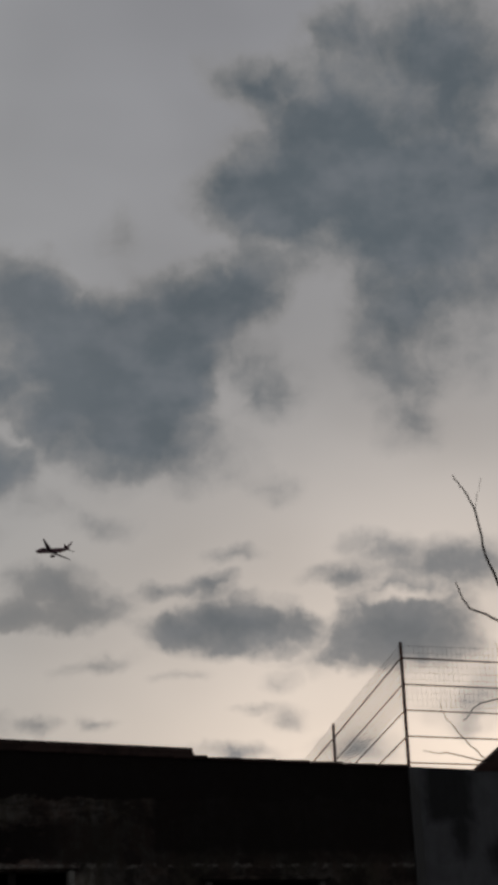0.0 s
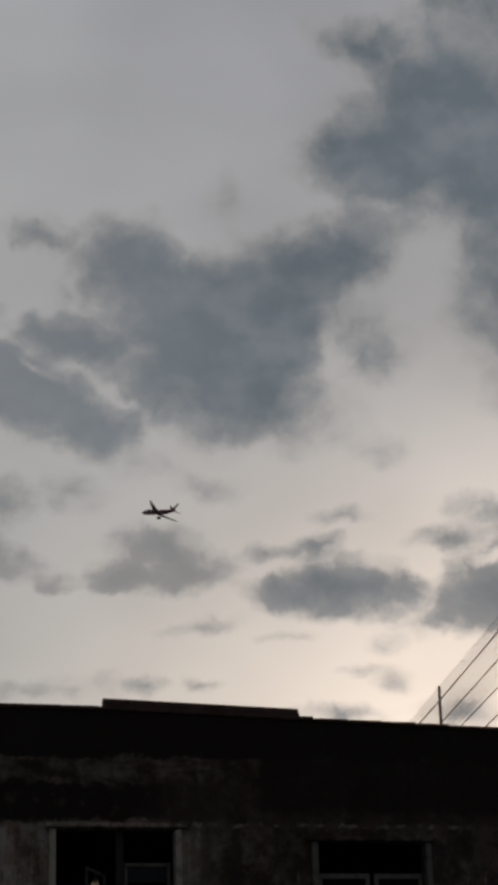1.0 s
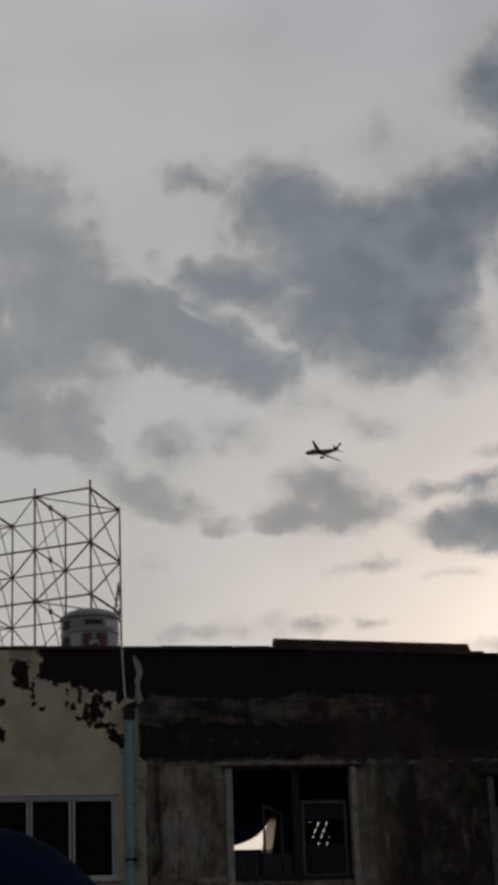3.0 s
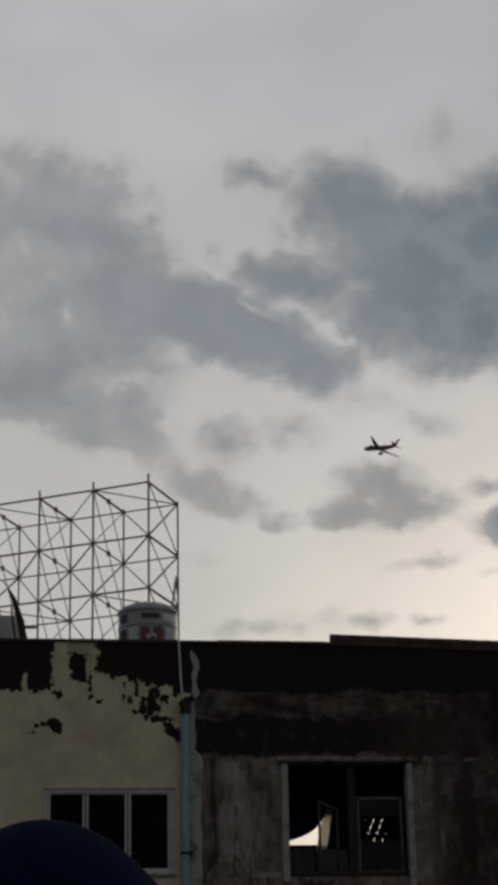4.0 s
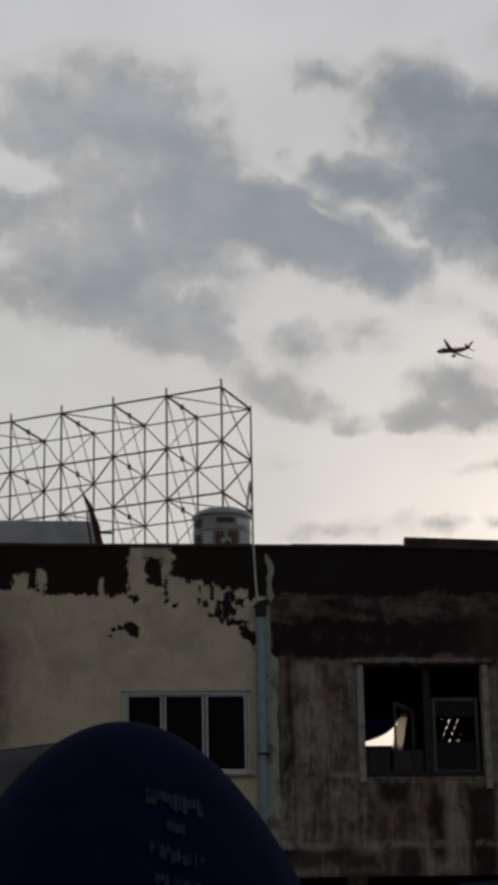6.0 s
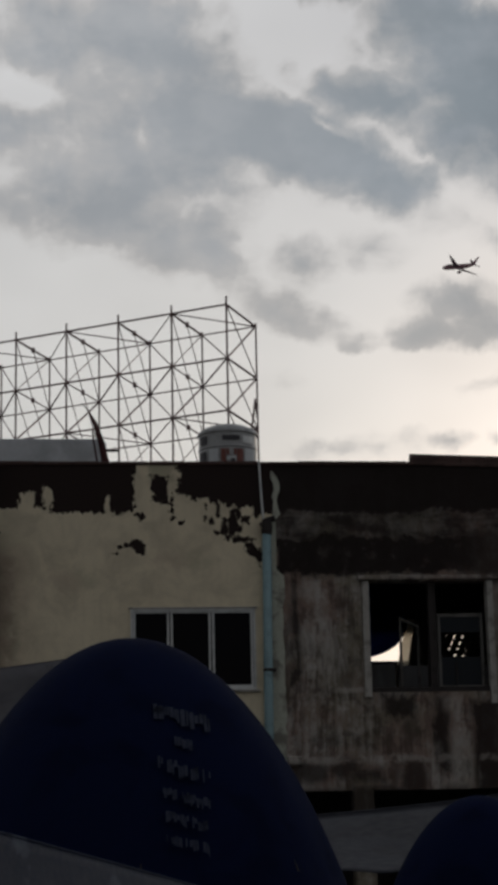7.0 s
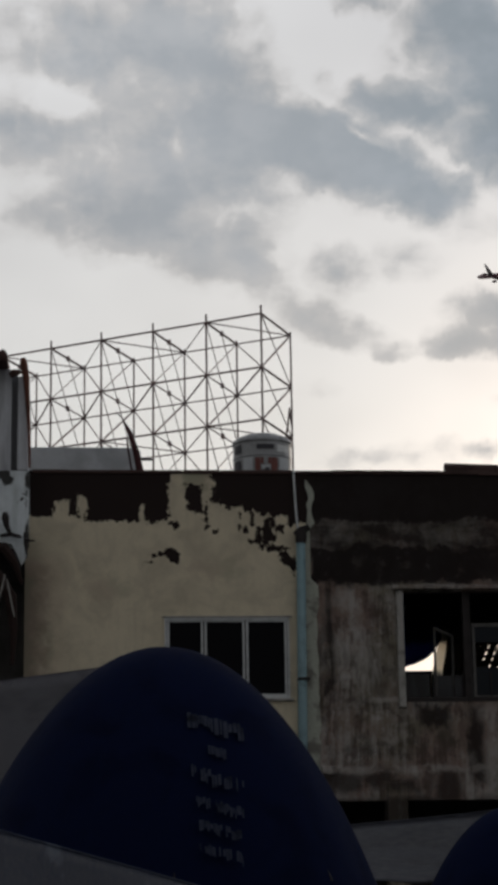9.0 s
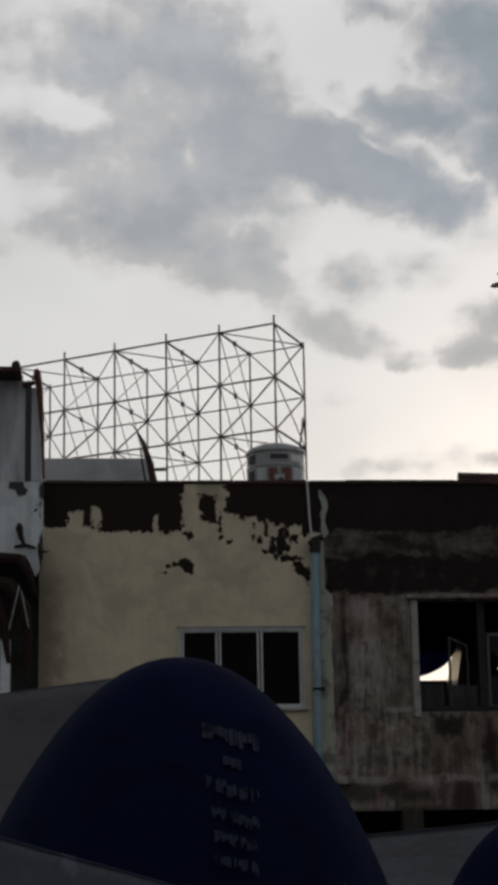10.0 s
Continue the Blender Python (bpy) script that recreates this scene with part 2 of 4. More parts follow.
def plaster(name, paint, rot, deep, mask):
    """Old wall paint: mask(tree, x, z, at) says where black mould and bare plaster have taken over."""
    m = bpy.data.materials.new(name)
    m.use_nodes = True
    t = m.node_tree
    b = t.nodes["Principled BSDF"]
    at = t.nodes.new("ShaderNodeTexCoord").outputs["Object"]
    x, y, z = split(t, at)
    fine = fractal(t, at, 40.0, 6.0, 0.65)
    blot = fractal(t, at, 2.2, 5.0, 0.6, 0.5)
    c = blend(t, blot.step(0.35, 0.75), paint, tuple(v * 0.72 for v in paint))
    c = blend(t, fine.step(0.35, 0.75) * 0.35, c, rot)
    mould, bare, lime = mask(t, x, z, at)
    tone = fractal(t, at, 0.9, 4.0, 0.55, 0.3)
    worn = blend(t, tone.step(0.4, 0.62), rot, (rot[0] * 0.82, rot[1] * 1.0, rot[2] * 0.9))
    c = blend(t, bare, c, worn)
    c = blend(t, lime, c, tuple(v * 1.15 for v in paint))
    c = blend(t, mould, c, deep)
    link(t, c, b.inputs["Base Color"])
    b.inputs["Roughness"].default_value = 0.9
    b.inputs["Specular IOR Level"].default_value = 0.2
    n = t.nodes.new("ShaderNodeBump")
    n.inputs["Strength"].default_value, n.inputs["Distance"].default_value = 0.5, 0.012
    link(t, fine * 0.5 - mould * 0.6 - bare * 0.3, n.inputs["Height"])
    link(t, n.outputs[0], b.inputs["Normal"])
    return m


def stains(t, x, z, rag, boxes=(), blots=()):
    """How far, in metres, a place lies outside these boxes (x0, x1, z0, z1) and ellipses (x, z, half width, half height)."""
    out = None
    for x0, x1, z0, z1 in boxes:
        d = (x - (x0 + x1) / 2).op("ABSOLUTE") - (x1 - x0) / 2
        d = d.most((z - (z0 + z1) / 2).op("ABSOLUTE") - (z1 - z0) / 2)
        out = d if out is None else out.least(d)
    for cx, cz, rx, rz in blots:
        u, w = (x - cx) * (1 / rx), (z - cz) * (1 / rz)
        d = ((u * u + w * w).op("SQRT") - 1.0) * min(rx, rz)
        out = d if out is None else out.least(d)
    return out + rag


def beige_mask(t, x, z, at):
    crumb = fractal(t, at, 5.0, 6.0, 0.62, 0.4) - 0.5
    teeth = fractal(t, join(t, x * 2.4, 0.0, z * 0.55), 9.0, 5.0, 0.62) - 0.5
    fine = fractal(t, at, 22.0, 4.0, 0.6) - 0.5
    nibble = fractal(t, join(t, x, 0.0, z * 0.8), 12.0, 5.0, 0.65, 0.3) - 0.5
    rag = crumb * 0.30 + teeth * 0.22 + fine * 0.06
    # the black band under the coping, with its steps, and the strips of paint left in it
    band = stains(t, x, z, rag, ((-1.2, 1.37, 7.47, 8.3), (-1.2, -0.45, 7.13, 7.6), (-0.6, -0.1, 7.35, 7.6), (-0.22, -0.08, 7.12, 7.6),
                                 (0.06, 0.90, 7.03, 7.6), (0.80, 1.1, 7.3, 7.6), (0.98, 1.37, 7.02, 7.6), (1.66, 1.89, 7.19, 7.62),
                                 (2.06, 3.9, 7.40, 8.3), (2.06, 2.40, 7.31, 7.6), (2.28, 2.72, 7.24, 7.6), (2.56, 3.0, 7.18, 7.6),
                                 (2.84, 3.4, 7.12, 7.6), (3.24, 3.9, 6.98, 7.6)))
    mould = band.step(-0.006, 0.012, 1.0, 0.0)
    flakes = stains(t, x, z, crumb * 0.10 + nibble * 0.20 + fine * 0.05, (), ((2.80, 6.79, 0.055, 0.16), (2.94, 6.86, 0.08, 0.28), (3.13, 6.91, 0.06, 0.07), (3.08, 6.59, 0.14, 0.055),
                                                (3.25, 6.41, 0.11, 0.09), (3.35, 6.33, 0.05, 0.11), (3.19, 6.49, 0.08, 0.06), (2.85, 6.62, 0.045, 0.05),
                                                (2.60, 6.90, 0.03, 0.05), (2.66, 6.70, 0.05, 0.03), (2.70, 7.10, 0.03, 0.12), (2.50, 7.12, 0.015, 0.1), (3.02, 7.02, 0.04, 0.1), (3.05, 6.74, 0.04, 0.05), (2.12, 6.86, 0.035, 0.03), (1.965, 7.12, 0.028, 0.14)))
    spots = stains(t, x, z, crumb * 0.10 + nibble * 0.14 + fine * 0.05, (), ((1.43, 6.48, 0.10, 0.10), (1.37, 6.53, 0.08, 0.055), (1.49, 6.41, 0.045, 0.085), (1.13, 6.48, 0.055, 0.032),
                                               (1.05, 6.37, 0.045, 0.02), (1.24, 6.50, 0.05, 0.03), (1.48, 6.965, 0.065, 0.065), (1.40, 7.0, 0.05, 0.03)))
    mould = mould.most(flakes.step(-0.006, 0.012, 1.0, 0.0)).most(spots.step(-0.006, 0.012, 1.0, 0.0))
    # brown film in the strips; browner towards the lower left corner
    film = stains(t, x, z, crumb * 0.4, ((1.60, 1.96, 7.55, 8.2),)).step(-0.05, 0.06, 0.75, 0.0)
    streak = fractal(t, join(t, x * 5.0, 0.0, z * 0.5), 2.0, 4.0, 0.6)
    bare = (streak.step(0.5, 0.8) * 0.3).most((x + crumb * 0.5).step(-0.75, -0.1, 1.0, 0.0) * z.step(6.2, 6.9, 1.0, 0.0)).most(film)
    bare = bare.most(stains(t, x, z, crumb * 0.5, (), ((0.35, 5.95, 0.25, 0.12), (2.1, 6.25, 0.3, 0.1))).step(-0.05, 0.15, 0.5, 0.0))
    # darker towards the lower left corner
    mould = mould.most((x + crumb * 0.6).step(-0.85, -0.4, 0.45, 0.0) * z.step(6.0, 6.6, 1.0, 0.0))
    return mould, bare, crumb * 0.0


def concrete_mask(t, x, z, at):
    ragged = fractal(t, at, 1.7, 7.0, 0.62, 0.4) - 0.5
    rough = fractal(t, at, 7.0, 6.0, 0.65, 0.3) - 0.5
    fine = fractal(t, at, 24.0, 4.0, 0.6) - 0.5
    runs = fractal(t, join(t, x * 2.4 + rough * 0.5, 0.0, z * 0.5), 1.5, 6.0, 0.62, 0.4)
    runs2 = fractal(t, join(t, x * 6.0 + rough * 0.5, 3.0, z * 0.6), 1.5, 6.0, 0.68, 0.2)
    level = fractal(t, join(t, x * 0.6 + rough * 0.3, 5.0, z * 3.0), 1.6, 5.0, 0.6, 0.3)
    patchy = fractal(t, at, 1.1, 5.0, 0.6, 0.5)
    mottle = fractal(t, at, 3.2, 6.0, 0.66, 0.3)
    wob = ragged * 0.35 + rough * 0.22 + fine * 0.05
    top = (z + wob).step(6.93, 7.08) * 0.97
    # brown weathered band, then the black belt over the windows
    mid = (z + wob - 6.80).op("ABSOLUTE").step(0.2, 0.3, 1.0, 0.0) * (mottle * 0.6 + level * 0.4).step(0.36, 0.62, 0.45, 0.92)
    belt = stains(t, x, z, wob * 1.5, ((3.66, 7.6, 6.05, 6.60),)).step(-0.03, 0.12, 0.97, 0.0) * (x + ragged * 1.6).step(6.3, 7.4, 1.0, 0.8) * mottle.step(0.30, 0.45, 0.86, 1.0)
    belt = belt.most(stains(t, x, z, wob * 1.5, ((6.6, 12.8, 6.05, 6.66),)).step(-0.05, 0.3, 0.82, 0.0))
    # runs down the wall and dark columns beside and below the window
    columns = stains(t, x, z, wob + (runs2 - 0.5) * 0.35, ((3.84, 3.98, 4.3, 6.1), (5.28, 5.78, 3.72, 4.08), (6.68, 7.12, 2.4, 3.98), (7.9, 8.12, 3.0, 6.2), (6.05, 6.3, 2.9, 4.1)))
    columns = columns.step(-0.06, 0.10, 0.9, 0.0)
    foot = stains(t, x, z, wob * 1.2, ((3.7, 13.0, 2.2, 2.62), (3.75, 4.4, 2.75, 3.02), (4.75, 5.2, 2.8, 2.95)), ((4.5, 2.95, 0.35, 0.12), (5.75, 2.75, 0.2, 0.3))).step(-0.06, 0.14, 0.8, 0.0)
    # darker over the right end of the wall
    side = (x + ragged * 1.5).step(7.4, 8.6) * (z + wob).step(5.6, 6.3) * 0.95
    far = (x + ragged).step(6.9, 7.9) * mottle.step(0.35, 0.6, 0.62, 0.9)
    blot = (mottle * 0.55 + runs2 * 0.45).step(0.47, 0.62) * 0.62
    mould = top.most(mid).most(belt).most(columns).most(foot).most(side).most(far).most(blot).most(runs.step(0.50, 0.66) * 0.55)
    bare = (runs2 * 0.4 + patchy * 0.5 + rough * 0.4).step(0.30, 0.52) * 0.95
    # pale lime and scraped plaster
    pale = stains(t, x, z, wob * 0.9 + (runs2 - 0.5) * 0.4, ((6.18, 6.5, 3.84, 4.06), (6.36, 6.66, 2.5, 3.5), (5.95, 6.1, 2.6, 3.3), (7.2, 7.3, 2.6, 3.9)), ((4.42, 4.72, 0.12, 0.42), (4.1, 4.95, 0.09, 0.3), (4.05, 5.75, 0.2, 0.12)))
    lime = pale.step(-0.06, 0.12, 0.6, 0.0) * (mottle * 0.5 + runs2 * 0.5).step(0.38, 0.58, 0.35, 1.0)
    lime = lime.most((z + ragged * 0.16 + rough * 0.1 - 3.10).op("ABSOLUTE").step(0.02, 0.10, 0.55, 0.0) * mottle.step(0.4, 0.55))
    lime = lime.most((z + ragged * 0.12 - 4.18).op("ABSOLUTE").step(0.01, 0.07, 0.5, 0.0) * x.step(4.3, 4.7) * x.step(4.9, 5.1, 1.0, 0.0))
    lime = lime.most((z + rough * 0.2 - 5.98).op("ABSOLUTE").step(0.01, 0.06, 0.55, 0.0) * mottle.step(0.46, 0.58) * x.step(4.4, 4.7))
    lime = lime.most((z + ragged * 0.8 - 4.9).op("ABSOLUTE").step(0.1, 0.7, 1.0, 0.0) * runs2.step(0.56, 0.66) * 0.5)
    return mould * (lime * -0.85 + 1.0), bare, lime


def pale_mask(t, x, z, at):
    ragged = fractal(t, at, 3.5, 6.0, 0.62, 0.4) - 0.5
    mould = ragged.step(0.15, 0.19)
    mould = mould.most(stains(t, x, z, ragged * 0.25, ((-1.36, -1.14, 7.68, 7.9),), ((-1.17, 7.62, 0.06, 0.07), (-0.86, 7.62, 0.05, 0.12), (-0.88, 7.38, 0.04, 0.12), (-0.84, 6.65, 0.05, 0.25))).step(-0.01, 0.02, 0.95, 0.0))
    bare = fractal(t, join(t, x * 5.0, 0.0, z * 0.5), 2.0, 4.0, 0.6).step(0.45, 0.75) * 0.5
    return mould, bare, ragged * 0.0


def terrace_mask(t, x, z, at):
    ragged = fractal(t, at, 1.8, 6.0, 0.62, 0.4) - 0.5
    runs = fractal(t, join(t, x * 4.0, 2.0, z * 0.5), 2.0, 5.0, 0.62) - 0.5
    dark = stains(t, x, z, ragged * 0.35 + runs * 0.3, ((13.35, 14.15, 6.75, 7.9),), ((13.9, 6.5, 0.2, 0.35), (14.9, 6.1, 0.5, 0.4), (13.8, 5.3, 0.5, 0.15)))
    return dark.step(-0.1, 0.16, 0.8, 0.0), (runs + 0.5).step(0.45, 0.7) * 0.5, ragged * 0.0


TERRACE = plaster("grey_terrace_render", (0.175, 0.178, 0.195), (0.12, 0.118, 0.125), (0.02, 0.019, 0.02), terrace_mask)
BEIGE = plaster("beige_wall_paint", (0.69, 0.62, 0.465), (0.42, 0.345, 0.27), (0.023, 0.0155, 0.0145), beige_mask)
CONCRETE = plaster("stained_concrete", (0.36, 0.345, 0.325), (0.195, 0.140, 0.118), (0.0125, 0.0088, 0.0088), concrete_mask)
PALE = plaster("pale_wall_paint", (0.74, 0.80, 0.84), (0.40, 0.43, 0.44), (0.03, 0.028, 0.026), pale_mask)
GREYWALL = material("grey_render", (0.17, 0.172, 0.185), 0.9, 0, 0.3, 1.2, 0.4, (0.10, 0.10, 0.10), (0.45, 0.65), (1.5, 1.5, 0.4))
# one dark colour for the rooms; their shade is partly put into it
DARKROOM = material("shade_dark_interior", (0.10, 0.095, 0.09), 0.95, 0, 0.35, 1.0)
ASPHALT = material("asphalt", (0.055, 0.055, 0.057), 0.9, 0, 0.3, 0.8, 0.5)
COPING = material("weathered_coping", (0.075, 0.045, 0.04), 0.85, 0, 0.35, 3.0, 0.5)
ALU = material("weathered_aluminium", (0.56, 0.58, 0.59), 0.5, 0.3, 0.2, 8.0, 0.1)
WOOD_GREY = material("grey_painted_wood", (0.36, 0.35, 0.33), 0.8, 0, 0.35, 6.0, 0.3)
PVC = material("blue_grey_plastic_pipe", (0.20, 0.31, 0.345), 0.5, 0, 0.25, 5.0, 0.1)
BLACKIRON = material("dark_iron", (0.035, 0.03, 0.03), 0.7, 0.4, 0.3, 8.0, 0.2)
GALV = material("galvanised_steel", (0.24, 0.185, 0.185), 0.6, 0.3, 0.3, 4.0, 0.1, (0.17, 0.10, 0.09))
RUST = material("rusty_steel", (0.16, 0.065, 0.045), 0.85, 0.2, 0.4, 6.0, 0.3)
REDPLANK = material("dark_red_painted_wood", (0.055, 0.013, 0.015), 0.8, 0, 0.35, 6.0, 0.3)
WHITEWALL = material("whitewashed_parapet", (0.52, 0.55, 0.58), 0.85, 0, 0.2, 1.5, 0.3)
STEEL_TANK = material("brushed_tank_steel", (0.33, 0.34, 0.35), 0.5, 0.5, 0.35, 5.0, 0.05)
TANK_RED = material("red_tank_print", (0.17, 0.06, 0.05), 0.6, 0, 0.2, 6.0, 0.0)
TANK_DARK = material("dark_tank_print", (0.05, 0.05, 0.06), 0.6, 0, 0.2, 6.0, 0.0)
NAVY = material("navy_canvas", (0.004, 0.0075, 0.029), 0.95, 0, 0.25, 3.0, 0.15, spec=0.03)
PRINT = material("faded_white_print", (0.043, 0.050, 0.076), 0.95, 0, 0.55, 9.0, 0.0, spec=0.03)
TARP = material("grey_tarpaulin", (0.088, 0.087, 0.103), 0.6, 0, 0.3, 1.2, 0.3)
# the paler second colour paints glints in streaks along the plastic
PLASTIC = material("blue_plastic_painted_glints", (0.020, 0.027, 0.052), 0.5, 0, 0.5, 2.0, 0.3, (0.075, 0.09, 0.125), (0.58, 0.66), (3.0, 0.6, 1.0))
TARP_BLUE = material("blue_grey_tarpaulin", (0.052, 0.056, 0.074), 0.6, 0, 0.3, 1.2, 0.3)
# translucent so that the tan surface in the back opening looks lit
LIT_TAN = material("translucent_lit_tan", (0.74, 0.69, 0.60), 0.7, 0, 0.15, 3.0, 0.1)
_t = LIT_TAN.node_tree
_through = _t.nodes.new("ShaderNodeBsdfTranslucent")
_through.inputs["Color"].default_value = (0.95, 0.90, 0.80, 1)
_mix = _t.nodes.new("ShaderNodeMixShader")
_mix.inputs[0].default_value = 0.8
_t.links.new(_t.nodes["Principled BSDF"].outputs[0], _mix.inputs[1])
_t.links.new(_through.outputs[0], _mix.inputs[2])
_t.links.new(_mix.outputs[0], _t.nodes["Material Output"].inputs["Surface"])
BLUETARP = material("blue_cloth", (0.035, 0.055, 0.19), 0.8, 0, 0.3, 2.0, 0.2)
BARK = material("dry_bark", (0.07, 0.05, 0.045), 0.9, 0, 0.3, 10.0, 0.4)
AIRPAINT = material("aircraft_paint", (0.22, 0.10, 0.13), 0.4, 0, 0.1, 0.3, 0.0)
AIRDARK = material("dark_aircraft_belly", (0.13, 0.07, 0.09), 0.5, 0, 0.1, 0.3, 0.0)
JOINT = material("flaking_pale_strip", (0.40, 0.42, 0.36), 0.9, 0, 0.4, 2.5, 0.4, (0.12, 0.11, 0.10), (0.5, 0.66))
UPPER = material("pale_grey_render", (0.56, 0.58, 0.62), 0.9, 0, 0.3, 1.2, 0.4, (0.22, 0.22, 0.24), (0.45, 0.7), (1.5, 1.5, 0.4))
# the grey window wood again, dimmed in colour for leaves in shade
DIMWOOD = material("shaded_window_wood", (0.13, 0.125, 0.12), 0.8, 0, 0.35, 6.0, 0.3)
ROOFTILE = material("old_roof_tile", (0.09, 0.05, 0.045), 0.9, 0, 0.35, 5.0, 0.5)
BROWN = material("rotten_brown_boards", (0.026, 0.013, 0.011), 0.9, 0, 0.4, 5.0, 0.5)


def glass(name, tint):
    m = bpy.data.materials.new(name)
    m.use_nodes = True
    b = m.node_tree.nodes["Principled BSDF"]
    b.inputs["Base Color"].default_value = (*tint, 1)
    b.inputs["Roughness"].default_value = 0.08
    b.inputs["Specular IOR Level"].default_value = 0.03
    return m


# near-black pane colour stands in for the unlit room behind the glass
DARKGLASS = glass("glass_dark_as_room", (0.006, 0.006, 0.008))
# dust grey, with the pane's pale reflection put into the same colour
DUSTYGLASS = glass("dusty_glass_grey_sheen", (0.022, 0.025, 0.030))


# ---- building helpers ----
def part(name, bm, mat, parent=None, label="", smooth=False):
    """Links a bmesh as one mesh object, under a thing or part where given."""
    me = bpy.data.meshes.new(name)
    bmesh.ops.recalc_face_normals(bm, faces=bm.faces)
    bm.to_mesh(me)
    bm.free()
    me.materials.append(mat)
    if smooth:
        for p in me.polygons:
            p.use_smooth = True
    ob = new(name, me)
    if parent is not None:
        ob.parent = parent
        ob.matrix_parent_inverse = parent.matrix_world.inverted()
    if label:
        tagged(ob, label)
    return ob


def empty(name, place=(0, 0, 0)):
    ob = new(name)
    ob.empty_display_size = 0.2
    ob.location = place
    bpy.context.view_layer.update()
    return ob


def box(x0, x1, y0, y1, z0, z1, bevel=0.0, bm=None):
    own = bmesh.new()
    r = bmesh.ops.create_cube(own, size=1.0)
    for v in r["verts"]:
        v.co = Vector(((x0 + x1) / 2 + v.co.x * (x1 - x0), (y0 + y1) / 2 + v.co.y * (y1 - y0), (z0 + z1) / 2 + v.co.z * (z1 - z0)))
    if bevel:
        bmesh.ops.bevel(own, geom=own.edges[:], offset=bevel, segments=1, affect="EDGES")
    if bm is None:
        return own
    me = bpy.data.meshes.new("tmp")
    own.to_mesh(me)
    own.free()
    bm.from_mesh(me)
    bpy.data.meshes.remove(me)
    return bm


def tube(points, radii, sides=8, bm=None):
    """A tapered tube along points."""
    bm = bm or bmesh.new()
    pts = [Vector(p) for p in points]
    if isinstance(radii, (int, float)):
        radii = [radii] * len(pts)
    rings = []
    for i, p in enumerate(pts):
        d = (pts[min(i + 1, len(pts) - 1)] - pts[max(i - 1, 0)]).normalized()
        side = d.cross(Vector((0, 0, 1)) if abs(d.z) < 0.95 else Vector((1, 0, 0))).normalized()
        up = side.cross(d)
        rings.append([bm.verts.new(p + (side * math.cos(a) + up * math.sin(a)) * radii[i])
                      for a in (2 * math.pi * k / sides for k in range(sides))])
    for a, b in zip(rings, rings[1:]):
        for k in range(sides):
            bm.faces.new((a[k], a[(k + 1) % sides], b[(k + 1) % sides], b[k]))
    bm.faces.new(rings[0])
    bm.faces.new(rings[-1])
    return bm


def lathe(profile, centre, sides=48, bm=None):
    """Turned shape from (radius, height) pairs."""
    bm = bm or bmesh.new()
    cx, cy, cz = centre
    rings = []
    for r, h in profile:
        if r < 1e-4:
            rings.append([bm.verts.new((cx, cy, cz + h))])
        else:
            rings.append([bm.verts.new((cx + r * math.cos(2 * math.pi * k / sides), cy + r * math.sin(2 * math.pi * k / sides), cz + h)) for k in range(sides)])
    for a, b in zip(rings, rings[1:]):
        for k in range(sides):
            j = (k + 1) % sides
            q = [a[k % len(a)], a[j % len(a)], b[j % len(b)], b[k % len(b)]]
            q = list(dict.fromkeys(q))
            if len(q) > 2:
                bm.faces.new(q)
    return bm


def pierced(x0, x1, z0, z1, y, thick, holes=(), fall=0.0, cut=0.6):
    """A wall of that thickness behind y, with openings (x0, x1, z0, z1) through it; its top falls by fall per metre."""
    bm = bmesh.new()
    xs = sorted({x0, x1, *(h[i] for h in holes for i in (0, 1))})
    zs = sorted({z0, z1, *(h[i] for h in holes for i in (2, 3))})
    while max(b - a for a, b in zip(xs, xs[1:])) > cut * 2:
        xs = sorted(set(xs) | {(a + b) / 2 for a, b in zip(xs, xs[1:]) if b - a > cut * 2})

    def solid(i, k):
        if not (0 <= i < len(xs) - 1 and 0 <= k < len(zs) - 1):
            return False
        cx, cz = (xs[i] + xs[i + 1]) / 2, (zs[k] + zs[k + 1]) / 2
        return not any(h[0] < cx < h[1] and h[2] < cz < h[3] for h in holes)

    cache = {}

    def vert(i, k, s):
        key = (i, k, s)
        if key not in cache:
            z = zs[k] - (fall * max(0.0, xs[i] - 6.0) if k == len(zs) - 1 else 0)
            cache[key] = bm.verts.new((xs[i], y + s * thick, z))
        return cache[key]

    for i in range(len(xs) - 1):
        for k in range(len(zs) - 1):
            if not solid(i, k):
                continue
            for s in (0, 1):
                bm.faces.new([vert(i, k, s), vert(i + 1, k, s), vert(i + 1, k + 1, s), vert(i, k + 1, s)])
            for di, dk, a, b in ((-1, 0, (i, k), (i, k + 1)), (1, 0, (i + 1, k), (i + 1, k + 1)), (0, -1, (i, k), (i + 1, k)), (0, 1, (i, k + 1), (i + 1, k + 1))):
                if not solid(i + di, k + dk):
                    bm.faces.new([vert(*a, 0), vert(*b, 0), vert(*b, 1), vert(*a, 1)])
    return bm


def structure(ob, label, category):
    return tagged(ob, label, category, kind="structure")


# ---- ground and the wall behind the camera ----
bm = bmesh.new()
bmesh.ops.create_grid(bm, x_segments=8, y_segments=8, size=2500)
structure(part("ground", bm, ASPHALT), "dark grey asphalt yard in front of the row of houses", "ground")
# unseen wall, added to hold back sky light from the house fronts
structure(part("wall_south", box(-22, 26, -7.3, -7.0, 0, 5.5), GREYWALL), "plain grey unseen wall added behind the camera, shading the yard", "wall")

